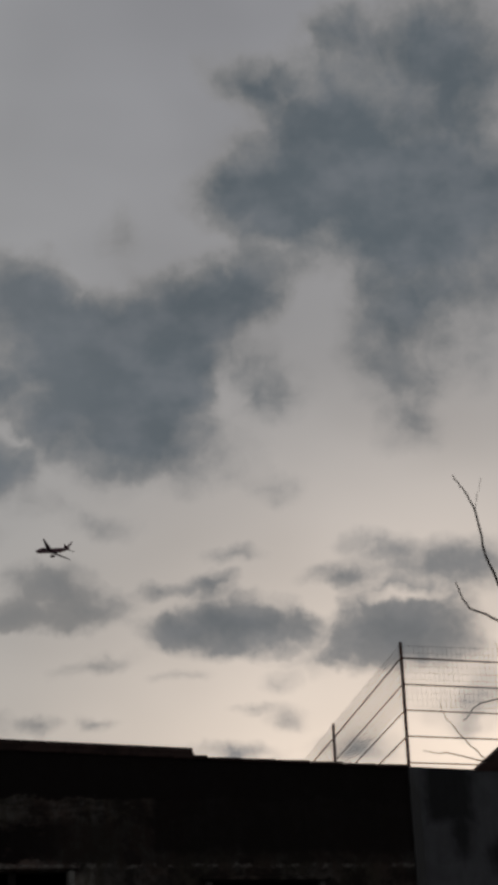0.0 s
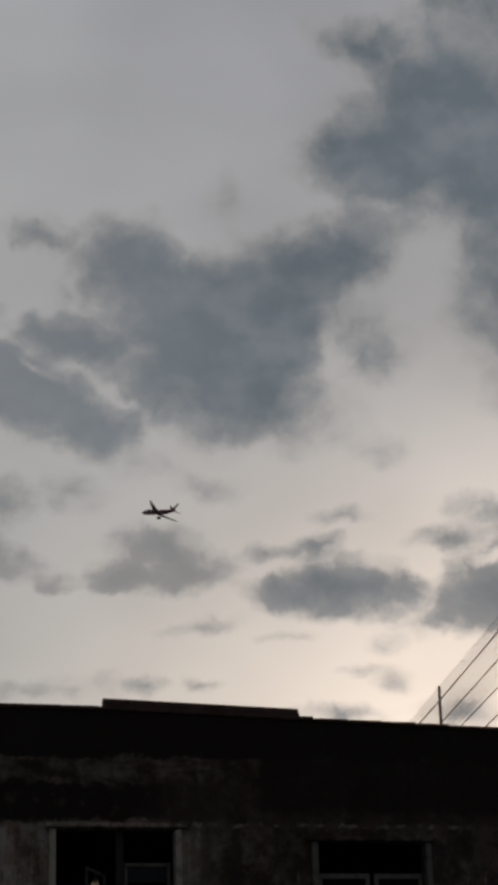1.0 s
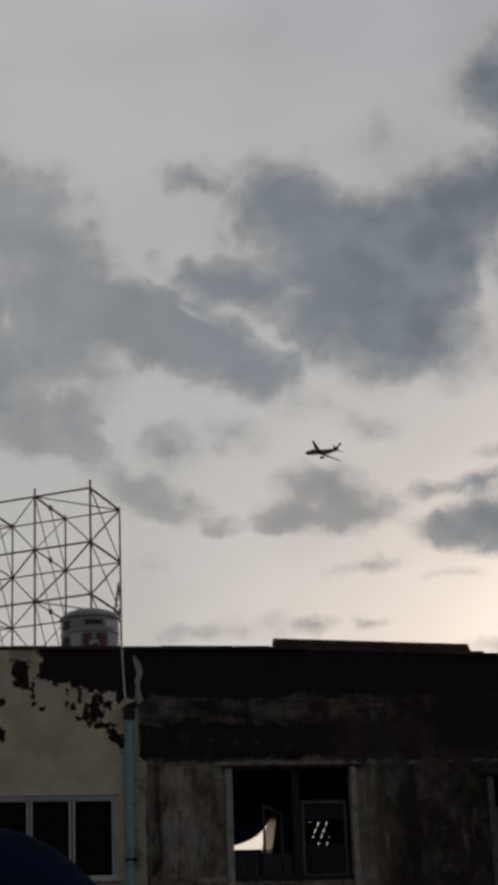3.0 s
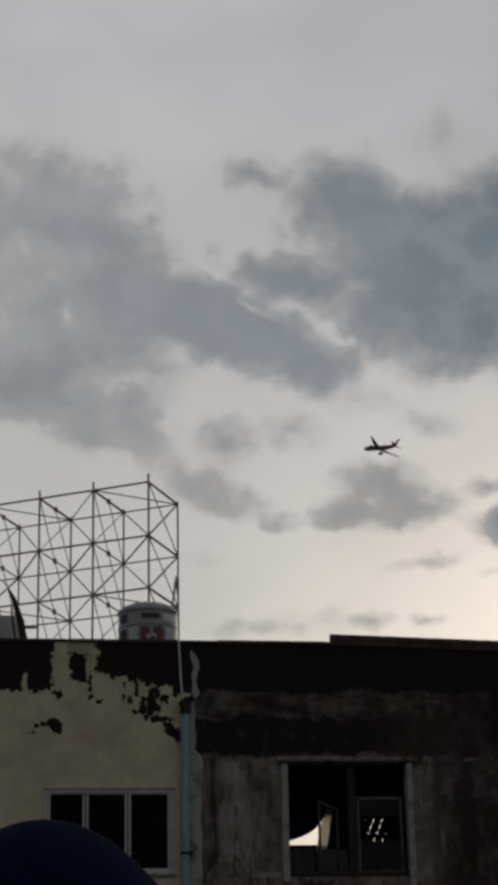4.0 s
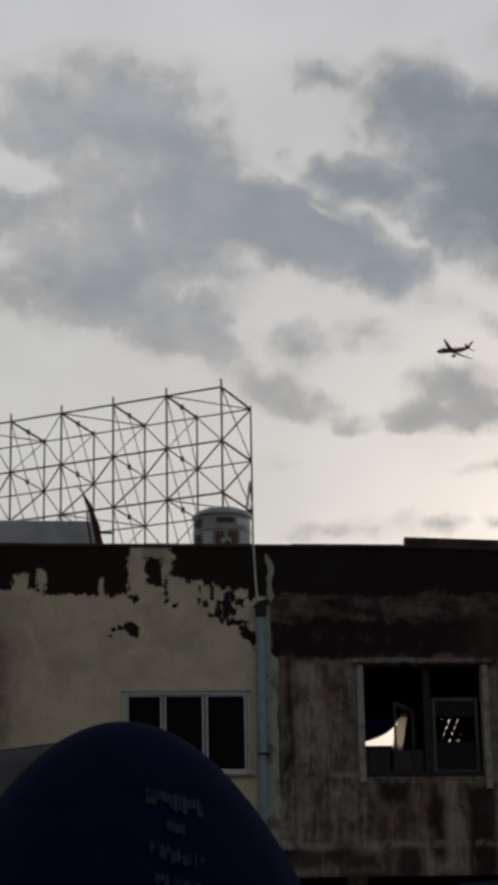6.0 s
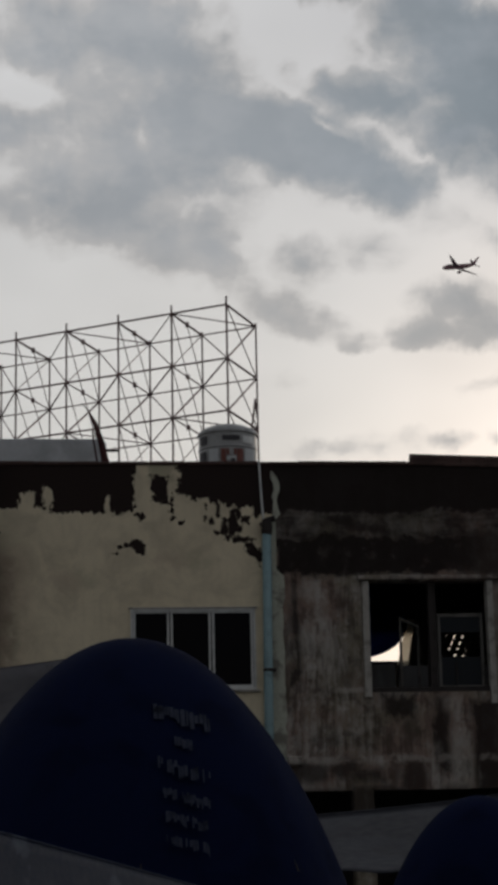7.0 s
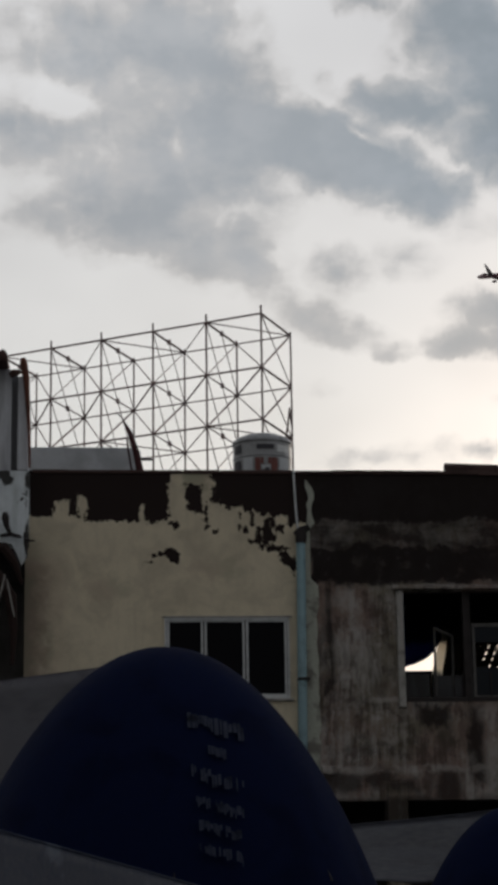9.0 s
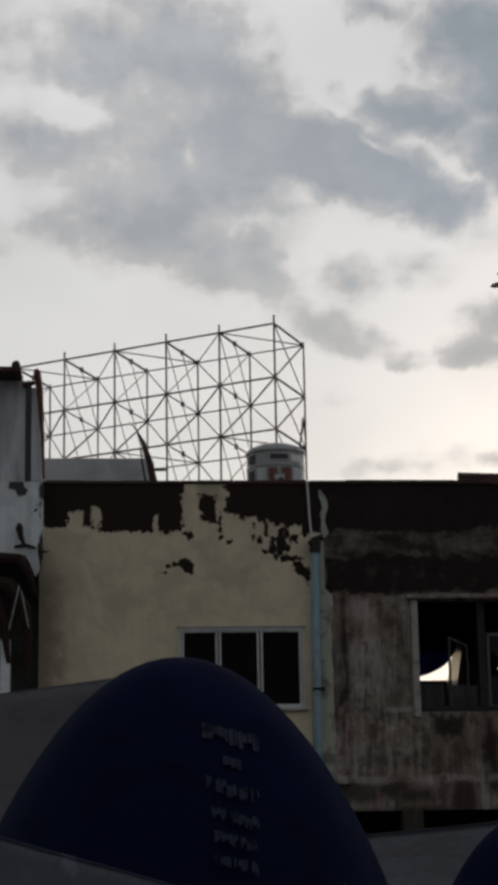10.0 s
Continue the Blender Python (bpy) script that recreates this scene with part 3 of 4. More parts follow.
# ---- the row of houses ----
WY = 29.2
A = (1.30, 3.25, 4.22, 5.472)
B = (5.07, 7.025, 4.14, 5.90)
C = (9.36, 11.25, 3.95, 5.72)
wall_left = structure(part("wall_left", pierced(-0.90, 3.62, 0, 7.85, WY, 0.25, [A]), BEIGE), "beige painted upper wall with black mould peeling along its top", "wall")
wall_right = structure(part("wall_right", pierced(3.62, 12.98, 0, 7.85, WY + 0.003, 0.25, [B, C, (3.9, 4.76, 0.0, 2.62), (5.04, 8.2, 0.0, 2.62), (8.6, 12.0, 0.0, 2.62)], 0.027), CONCRETE), "grimy bare concrete upper wall streaked with black mould", "wall")
structure(part("wall_north", pierced(-0.82, 12.98, 0, 7.7, 36.0, 0.2, [(6.0, 7.25, 5.335, 5.90), (7.80, 8.22, 5.36, 5.92)]), DARKROOM), "back wall of the empty houses with an opening, coloured dark for the room's shade", "wall")
structure(part("wall_east", box(12.73, 12.98, WY + 0.26, 35.99, 0, 7.5), DARKROOM), "plaster end wall inside the houses, coloured dark for the room's shade", "wall")
structure(part("wall_west", box(-0.82, -0.6, WY + 0.26, 35.99, 0, 7.5), DARKROOM), "plaster end wall inside the houses, coloured dark for the room's shade", "wall")
structure(part("wall_party", box(3.5, 3.7, WY + 0.26, 35.99, 0, 7.3), DARKROOM), "plaster wall between the two houses, coloured dark for the room's shade", "wall")
structure(part("roof", box(-0.6, 12.72, WY + 0.26, 35.99, 7.3, 7.5), DARKROOM), "flat concrete roof slab over the houses, coloured dark for the room's shade", "roof")
structure(part("floor", box(-0.6, 12.72, WY + 0.26, 35.99, 3.0, 3.2), DARKROOM), "bare concrete upper floor of the houses, coloured dark for the room's shade", "floor")

# coping along the parapet and the raised tile cap
coping = empty("trim_coping", (6.0, WY, 7.85))
for i in range(23):
    x = -0.8 + i * 0.6
    z = 7.85 - max(0, x + 0.3 - 6.0) * 0.027
    part("coping_stone", box(x, x + 0.592, WY - 0.03 + random.uniform(-0.006, 0.006), WY + 0.30, z - 0.045, z + 0.012 + random.uniform(-0.008, 0.008), 0.008), COPING, coping)
structure(coping, "dark weathered coping stones along the parapet top", "trim")
cap = empty("ridge_cap", (7.5, WY + 0.15, 7.8))
for i in range(8):
    x = 5.87 + i * 0.412
    z = 7.86 - max(0, x + 0.2 - 6.0) * 0.027
    bm = bmesh.new()
    tube([(x, WY + 0.1, z + 0.075), (x + 0.40, WY + 0.1, z + 0.07)], [0.085, 0.08], 12, bm)
    box(x, x + 0.40, WY - 0.02, WY + 0.22, z - 0.02, z + 0.05, 0.0, bm)
    part("tile", bm, COPING, cap)
tagged(cap, "low dark red ridge tile cap lying along the parapet", "roof cap")

# narrow painted strip where the two houses meet
strip = bmesh.new()
edge = []
for k in range(52):
    z = 2.6 + k * 0.1
    wave = 0.035 * noise.noise((0, 3.0, z * 2.0)) + 0.022 * random.uniform(-1, 1)
    if z > 6.95:
        a, b = 3.575 + wave * 0.9 + 0.02 * math.sin(z * 23), 3.655 + wave * 1.3 - 0.02 * math.cos(z * 13)
    elif z > 6.05:
        a, b = 3.50, 3.615 + wave * 0.7
    else:
        a, b = 3.50, 3.715 + wave
    edge.append([strip.verts.new(p) for p in ((a, WY - 0.016, z), (b, WY - 0.016, z), (b, WY - 0.0005, z), (a, WY - 0.0005, z))])
for a, b in zip(edge, edge[1:]):
    for k in range(4):
        strip.faces.new((a[k], a[(k + 1) % 4], b[(k + 1) % 4], b[k]))
strip.faces.new(edge[0])
strip.faces.new(edge[-1])
structure(part("trim_joint", strip, JOINT), "pale flaking plaster strip between the two houses", "trim")


# ---- windows ----
def window_three(x0, x1, z0, z1, y):
    w = empty("window_1", (x0, y, z0))
    f = 0.032
    part("window_frame", pierced(x0, x1, z0, z1, y - 0.03, 0.10, [(x0 + f, x1 - f, z0 + f, z1 - f)]), ALU, w)
    part("window_sill", box(x0 - 0.05, x1 + 0.05, y - 0.07, y + 0.02, z0 - 0.04, z0 - 0.005, 0.008), WOOD_GREY, w)
    part("head_trim", box(x0 - 0.03, x1 + 0.04, y - 0.045, y - 0.004, z1 + 0.004, z1 + 0.028, 0.004), WOOD_GREY, w)
    span = x1 - x0 - 2 * f
    for i, (s0, s1) in enumerate(((0.0, 0.308), (0.308, 0.652), (0.652, 1.0))):
        a, third = x0 + f + span * s0, span * (s1 - s0)
        s = part("sash", pierced(a + 0.012, a + third - 0.012, z0 + f, z1 - f, y - 0.01 + 0.012 * (i % 2), 0.04, [(a + 0.044, a + third - 0.044, z0 + f + 0.040, z1 - f - 0.032)]), ALU, w)
        p = part("pane", box(a + 0.042, a + third - 0.042, y + 0.014, y + 0.020, z0 + f + 0.038, z1 - f - 0.030), DARKGLASS, s)
    return structure(w, "three-pane window in a weathered aluminium frame with dark glass", "window")


window_three(A[0] - 0.01, A[1] + 0.01, A[2] - 0.01, A[3] + 0.01, WY)


def open_window(name, x0, x1, z0, z1, y, wood):
    w = empty(name, (x0, y, z0))
    part("jamb", box(x0 - 0.09, x0 + 0.02, y - 0.05, y + 0.12, z0 - 0.08, z1 + 0.01, 0.01), wood, w)
    part("jamb", box(x1 - 0.02, x1 + 0.08, y - 0.05, y + 0.12, z0 - 0.20, z1 + 0.01, 0.01), wood, w)
    part("lintel", box(x0 - 0.16, x1 + 0.16, y - 0.10, y - 0.004, z1 + 0.02, z1 + 0.09, 0.012), CONCRETE, w)
    part("rail", box(x0 + 0.02, x1 - 0.02, y + 0.02, y + 0.09, z0, z0 + 0.08, 0.008), BLACKIRON, w)
    return w


wb = open_window("window_2", *B, WY, WOOD_GREY)
# casement leaves hanging open inside, bars and rail
sash = pierced(5.66, 6.02, 4.2, 5.34, WY + 0.5, 0.04, [(5.70, 5.98, 4.25, 5.29)])
for v in sash.verts:
    if v.co.z > 5.0:
        v.co.z += (5.84 - v.co.x) * 0.35
    v.co.y += (v.co.x - 5.66) * 0.5
part("casement", sash, DIMWOOD, wb)
sash = pierced(6.22, 6.96, 4.2, 5.40, WY + 0.16, 0.04, [(6.265, 6.915, 4.25, 5.35)])
part("casement", sash, DIMWOOD, wb)
part("pane", box(6.267, 6.913, WY + 0.175, WY + 0.181, 4.252, 4.70), DUSTYGLASS, wb)
part("pane", box(6.267, 6.913, WY + 0.175, WY + 0.181, 5.10, 5.348), DUSTYGLASS, wb)
part("centre_post", box(6.07, 6.19, WY + 0.10, WY + 0.2, 4.14, 5.9), BLACKIRON, wb)
for k in range(5):
    x = 5.12 + k * 0.46
    part("bar", tube([(x, WY + 0.14, 4.2), (x, WY + 0.14, 4.62)], 0.012, 6), BLACKIRON, wb)
structure(wb, "glassless window opening with grey jambs and a leaf hanging open", "window")
wc = open_window("window_3", *C, WY, DIMWOOD)
part("casement", pierced(9.40, 10.28, 4.0, 5.24, WY + 0.1, 0.05, [(9.47, 10.21, 4.08, 5.16)]), DIMWOOD, wc)
part("pane", box(9.47, 10.21, WY + 0.12, WY + 0.126, 4.08, 5.16), DARKGLASS, wc)
part("casement", pierced(10.36, 11.2, 4.0, 5.24, WY + 0.1, 0.05, [(10.43, 11.13, 4.08, 5.16)]), DIMWOOD, wc)
part("pane", box(10.43, 11.13, WY + 0.12, WY + 0.126, 4.08, 5.16), DARKGLASS, wc)
structure(wc, "dark window with grey wooden casements in a stained wall", "window")

# small ledge and pier at the foot of the concrete wall
structure(part("trim_ledge", box(3.72, 3.95, WY - 0.10, WY, 3.02, 3.16, 0.015), CONCRETE), "short stained concrete ledge low on the wall", "trim")
structure(part("pillar", box(4.74, 5.06, WY - 0.06, WY + 0.3, 0, 2.9, 0.02), CONCRETE), "stained concrete pillar between the ground floor openings", "pillar")

# ---- things in the room behind the open window ----
cloth = bmesh.new()
rows = []
for i in range(17):
    u = i / 16
    g = max(0.0, (5.9 + 1.07 * u - 6.1) / 0.86)
    low_z = 5.375 + 0.52 * (0.55 * g ** 1.5 + 0.45 * g ** 5)
    rows.append([cloth.verts.new((5.9 + 1.07 * u, 35.75 + 0.05 * math.sin(u * 9 + k), zz)) for k, zz in enumerate(np.linspace(7.3, low_z, 6))])
for a, b in zip(rows, rows[1:]):
    for k in range(5):
        cloth.faces.new((a[k], b[k], b[k + 1], a[k + 1]))
bmesh.ops.solidify(cloth, geom=cloth.faces[:], thickness=0.006)
tagged(part("hanging_cloth", cloth, BLUETARP, smooth=True), "dark blue cloth hung in a curve across the back opening", "cloth")
bm = box(7.065, 7.235, 35.80, 35.84, 3.2, 6.3)
for v in bm.verts:
    v.co.x += (v.co.z - 5.62) * (0.2 if v.co.x < 7.1 else -0.1)
tagged(part("leaning_board", bm, WOOD_GREY), "grey board leaning beside the back opening", "board")
# stands in for a tan surface lit by the sky; translucency added
bm = box(6.83, 7.22, 35.90, 35.904, 3.2, 6.15)
for v in bm.verts:
    v.co.x += (v.co.z - 5.45) * (0.25 if v.co.x < 7.0 else 0.0)
tagged(part("lit_tan_board", bm, LIT_TAN), "tan board in the back opening, made translucent to look lit", "sheet")
lattice = empty("lattice_screen", (8.3, 35.8, 3.2))
for k in range(7):
    x = 7.50 + k * 0.165
    bm = box(x, x + random.uniform(0.138, 0.154), 35.74, 35.77, 3.2, 6.4)
    for v in bm.verts:
        v.co.x += (v.co.z - 5.6) * 0.45
    part("slat", bm, DARKROOM, lattice)
for k in range(9):
    z = 5.05 + k * 0.125
    part("slat", box(7.60, 8.60, 35.70, 35.73, z, z + random.uniform(0.05, 0.085)), DARKROOM, lattice)
tagged(lattice, "dark wooden lattice screen with daylight between its slats", "screen")
parapet = empty("low_partition", (6.0, 30.4, 3.2))
for k, x in enumerate((5.2, 5.75, 6.32, 6.9)):
    part("panel", box(x, x + 0.5, 30.35, 30.43, 3.2, 4.70 - 0.03 * (k % 2), 0.01), GREYWALL, parapet)
tagged(parapet, "low grey partition of loose panels in the empty room", "partition")

# ---- drain pipe ----
pipe = empty("drain_pipe", (3.47, WY - 0.08, 0))
part("pipe", tube([(3.43, WY - 0.09, 0.0), (3.43, WY - 0.09, 3.5), (3.465, WY - 0.09, 6.70)], 0.073, 16), PVC, pipe, smooth=True)
part("socket", tube([(3.462, WY - 0.09, 6.66), (3.47, WY - 0.09, 6.74), (3.475, WY - 0.09, 6.90)], [0.083, 0.09, 0.075], 14), BLACKIRON, pipe, "black pipe socket")
part("elbow", tube([(3.38, WY - 0.09, 6.80), (3.47, WY - 0.09, 6.88), (3.60, WY - 0.09, 6.92)], 0.05, 10), BLACKIRON, pipe)
part("thin_pipe", tube([(3.37, WY - 0.05, 7.88), (3.40, WY - 0.05, 7.2), (3.43, WY - 0.06, 6.84)], 0.018, 8), ALU, pipe, "thin pale overflow pipe")
for z in (4.48, 2.9):
    part("clip", box(3.37, 3.56, WY - 0.17, WY + 0.0, z, z + 0.045, 0.008), BLACKIRON, pipe)
tagged(pipe, "blue-grey plastic drain pipe clipped to the wall joint", "pipe")

# ---- on the roof ----
tank = empty("water_tank", (3.045, 30.9, 7.5))
part("body", lathe([(0.0, 0.0), (0.49, 0.0), (0.50, 0.03), (0.495, 0.28), (0.507, 0.30), (0.495, 0.32), (0.495, 0.60), (0.507, 0.62), (0.495, 0.64), (0.495, 0.86), (0.507, 0.88), (0.495, 0.90), (0.49, 1.13)], (3.045, 30.9, 7.52)), STEEL_TANK, tank, smooth=False)
part("lid", lathe([(0.515, 1.13), (0.52, 1.155), (0.49, 1.20), (0.42, 1.25), (0.30, 1.30), (0.15, 1.335), (0.05, 1.345), (0.05, 1.36), (0.0, 1.36)], (3.045, 30.9, 7.52)), STEEL_TANK, tank, smooth=True)


def print_patch(a0, a1, z0, z1, mat, r=0.511):
    bm = bmesh.new()
    vs = []
    for i in range(7):
        a = radians(a0 + (a1 - a0) * i / 6 - 90)
        vs.append([bm.verts.new((3.045 + rr * math.cos(a), 30.9 + rr * math.sin(a), z)) for rr, z in ((r, z0), (r, z1), (r - 0.006, z1), (r - 0.006, z0))])
    for p, q in zip(vs, vs[1:]):
        for k in range(4):
            bm.faces.new((p[k], q[k], q[(k + 1) % 4], p[(k + 1) % 4]))
    bm.faces.new(vs[0])
    bm.faces.new(vs[-1])
    part("print", bm, mat, tank)


for a0, a1, z0, z1, mat in ((-16, 18, 8.50, 8.58, TANK_DARK), (-19, -9, 8.13, 8.35, TANK_RED), (-8, -3, 8.24, 8.35, TANK_RED), (6, 11, 8.24, 8.35, TANK_RED), (12, 25, 8.13, 8.35, TANK_RED), (-7, 10, 8.16, 8.22, WHITEWALL), (-44, -24, 8.14, 8.36, WHITEWALL), (29, 52, 8.14, 8.36, WHITEWALL), (24, 50, 8.46, 8.58, ALU),
                            (-70, -50, 8.45, 8.60, TANK_DARK), (-72, -52, 8.15, 8.33, TANK_DARK), (0, 8, 8.10, 8.18, TANK_DARK)):
    print_patch(a0, a1, z0, z1, mat)
tagged(tank, "ribbed steel water tank with faded red print on the roof", "water tank")

low = empty("parapet_block", (0, 31.2, 7.5))
part("block", box(-1.25, 0.885, 31.21, 31.8, 7.5, 8.69, 0.015), WHITEWALL, low)
part("end_post", box(0.888, 0.985, 31.22, 31.7, 7.5, 8.63, 0.012), WHITEWALL, low)
part("stub", tube([(0.98, 31.3, 8.51), (1.10, 31.3, 8.50), (1.20, 31.3, 8.50)], [0.03, 0.022, 0.018], 8), BLACKIRON, low)
tagged(low, "low whitewashed block wall standing on the flat roof", "wall block")
plank = bmesh.new()
tube([(1.06, 30.3, 7.5), (0.945, 30.3, 8.08), (0.875, 30.3, 8.42), (0.775, 30.3, 8.74), (0.66, 30.3, 8.96)], [0.07, 0.068, 0.06, 0.042, 0.012], 6, plank)
tube([(0.89, 30.36, 7.5), (0.81, 30.36, 8.1), (0.75, 30.36, 8.46), (0.73, 30.36, 8.64)], [0.022, 0.02, 0.018, 0.012], 6, plank)
tagged(part("leaning_plank", plank, REDPLANK), "dark red weathered plank leaning on the roof block", "plank")
wire = tube([(0.67, 30.3, 8.95), (0.60, 30.31, 9.04), (0.54, 30.32, 9.10)], [0.01, 0.008, 0.005], 5)
tagged(part("loose_wire", wire, BLACKIRON), "thin loose wire sticking out above the plank", "wire")


# ---- neighbouring house, standing a little forward ----
nh = empty("neighbour_house", (-3.0, 29.0, 0))
part("wall", pierced(-6.0, -0.84, 0, 7.76, 28.8, 0.398, [(-4.2, -0.84, 4.35, 6.60)]), PALE, nh)
bm = bmesh.new()
tip = ((-1.10, 6.598), (-0.853, 6.598), (-0.853, 6.42), (-0.95, 6.27), (-1.03, 6.47))
ring = [[bm.verts.new((x, y, z)) for x, z in tip] for y in (28.81, 28.95)]
bm.faces.new(ring[0])
bm.faces.new(ring[1])
for k in range(5):
    bm.faces.new((ring[0][k], ring[0][(k + 1) % 5], ring[1][(k + 1) % 5], ring[1][k]))
part("broken_corner", bm, PALE, nh, "ragged hanging corner of pale plaster")
part("upper_wall", box(-6.0, -1.13, 28.86, 29.15, 7.762, 9.42), UPPER, nh)
bm = box(-1.03, -0.855, 28.80, 29.2, 7.762, 9.30, 0.02)
for v in bm.verts:
    if v.co.z > 9 and v.co.x > -0.95:
        v.co.x -= 0.03
part("end_pier", bm, UPPER, nh)
# darker render than the walls beside it paints the shadow under the roof
part("shade_recess", box(-1.128, -1.032, 28.95, 29.18, 7.762, 9.34), GREYWALL, nh)
bm = bmesh.new()
tube([(-0.96, 28.76, 9.58), (-0.945, 28.76, 9.52), (-0.90, 28.76, 9.25), (-0.85, 28.77, 8.5), (-0.83, 28.77, 7.80)], [0.035, 0.06, 0.05, 0.028, 0.018], 8, bm)
part("edge_trim", bm, RUST, nh, "rusty red metal edge trim")
part("broken_tile", tube([(-1.16, 28.78, 9.30), (-1.08, 28.76, 9.34), (-0.99, 28.77, 9.36)], [0.05, 0.06, 0.035], 7), ROOFTILE, nh)
part("post_stub", box(-1.475, -1.315, 28.70, 28.79, 3.2, 5.27, 0.015), PALE, nh)
roof = part("roof", box(-6.2, -1.18, 28.3, 29.5, 9.42, 9.50, 0.01), ROOFTILE, nh)
for k in range(14):
    x = -1.26 - k * 0.36
    part("tile", tube([(x, 28.28, 9.50 + 0.02 * random.random()), (x, 29.4, 9.60)], 0.07, 8), ROOFTILE, roof)
part("back_wall", box(-6.0, -0.91, 31.0, 31.2, 0.0, 7.76), DARKROOM, nh)
part("ceiling", box(-6.0, -0.91, 29.2, 31.0, 7.5, 7.76), DARKROOM, nh)
tagged(nh, "pale flaking neighbouring house with a rusty tiled roof edge", "house")
ruin = empty("broken_awning", (-2.4, 28.6, 5.4))
for pts, radii in (([(-2.4, 28.7, 6.50), (-1.7, 28.66, 6.54), (-1.20, 28.64, 6.50), (-1.04, 28.66, 6.28), (-0.93, 28.7, 5.95)], [0.10, 0.10, 0.10, 0.07, 0.03]),
                   ([(-1.9, 28.7, 6.22), (-1.35, 28.66, 6.10), (-1.10, 28.66, 5.75), (-1.04, 28.68, 5.2), (-1.06, 28.7, 4.7)], [0.10, 0.13, 0.10, 0.06, 0.03]),
                   ([(-1.6, 28.72, 6.1), (-1.42, 28.7, 5.5), (-1.34, 28.7, 4.9)], [0.12, 0.09, 0.03]),
                   ([(-2.6, 28.7, 6.3), (-2.2, 28.66, 5.8), (-2.1, 28.68, 5.0)], [0.12, 0.10, 0.04])):
    part("board", tube(pts, radii, 7), BROWN, ruin)
part("rod", tube([(-1.33, 28.5, 5.40), (-1.25, 28.5, 5.75), (-1.18, 28.52, 6.08)], 0.012, 6), WOOD_GREY, ruin, "bent pale rod")
part("rod", tube([(-1.15, 28.5, 6.0), (-1.09, 28.5, 5.7), (-1.03, 28.5, 5.42)], 0.011, 6), WOOD_GREY, ruin, "bent pale rod")
part("bracket", tube([(-1.20, 28.70, 7.07), (-1.195, 28.68, 7.0), (-1.18, 28.70, 6.88), (-1.12, 28.72, 6.74)], [0.035, 0.06, 0.045, 0.03], 8), BLACKIRON, ruin)
part("bracket", tube([(-1.27, 28.72, 6.71), (-1.10, 28.70, 6.73), (-0.94, 28.72, 6.69)], [0.028, 0.035, 0.022], 7), BLACKIRON, ruin)
part("bracket", tube([(-0.90, 28.72, 6.76), (-0.88, 28.70, 6.6), (-0.86, 28.72, 6.42)], [0.018, 0.03, 0.012], 7), BLACKIRON, ruin)
part("bracket", tube([(-0.90, 28.70, 6.66), (-0.82, 28.70, 6.63), (-0.73, 28.72, 6.63)], [0.025, 0.02, 0.01], 7), BLACKIRON, ruin)
tagged(ruin, "collapsed brown boards and bent rods hanging from a house wall", "awning")


# ---- house beyond, with a fenced roof terrace ----
fh = empty("terrace_house", (15.5, 31, 0))
part("wall", pierced(13.0, 19.5, 0, 7.85, WY + 0.02, 0.3, [], 0.027), TERRACE, fh)
part("side_wall", box(13.0, 13.25, WY + 0.33, 38.5, 0, 7.55), GREYWALL, fh)
part("terrace", box(13.26, 19.5, WY + 0.33, 38.5, 7.2, 7.4), GREYWALL, fh)
part("corner_strip", box(12.99, 13.16, WY - 0.03, WY + 0.015, 0, 7.64, 0.008), GREYWALL, fh)
bm = bmesh.new()
vs = [bm.verts.new(p) for p in ((14.25, WY, 7.60), (17.0, WY, 9.75), (19.6, WY, 7.60), (14.25, WY + 0.30, 7.60), (17.0, WY + 0.30, 9.75), (19.6, WY + 0.30, 7.60))]
for f in ((0, 1, 2), (3, 4, 5), (0, 1, 4, 3), (1, 2, 5, 4), (0, 2, 5, 3)):
    bm.faces.new([vs[i] for i in f])
part("gable", bm, ROOFTILE, fh)
tagged(fh, "grey rendered house with a flat terrace and small gable", "house")

fence = empty("wire_fence", (13.05, WY + 0.2, 7.4))
P0 = Vector((13.03, WY + 0.05, 7.4))
BACK = Vector((math.sin(radians(10.5)), math.cos(radians(10.5)), 0))
ends = {"front": [P0, P0 + Vector((2.4, 0, 0)), P0 + Vector((4.8, 0, 0))], "side": [P0, P0 + BACK * 6.5, P0 + BACK * 13.0]}
for p in (ends["front"] + ends["side"][1:]):
    part("post", tube([p, p + Vector((0.03, 0, 2.46))], 0.032, 8), RUST, fence)
for run in ends.values():
    for h in (0.33, 0.79, 1.25, 1.71, 2.18):
        part("wire", tube([run[0] + Vector((0.02, 0, h)), run[1] + Vector((0.02, 0, h - 0.03)), run[2] + Vector((0.02, 0, h))], 0.013 if h < 2.0 else 0.015, 5), RUST, fence)
    mesh = bmesh.new()
    span = run[2] - run[0]
    n = int(span.length / 0.09)
    for i in range(n + 1):
        q = run[0] + span * (i / n)
        tube([q + Vector((0, 0, 1.3)), q + Vector((0, 0, 2.42))], 0.0022, 3, mesh)
    for k in range(10):
        tube([run[0] + Vector((0, 0, 1.32 + k * 0.12)), run[2] + Vector((0, 0, 1.32 + k * 0.12))], 0.0022, 3, mesh)
    part("netting", mesh, GALV, fence)
tagged(fence, "rusty post and wire fence with netting round a roof terrace", "fence")

# ---- bare tree in front of the terrace house ----
tree = empty("bare_tree", (15.8, 27.0, 0))
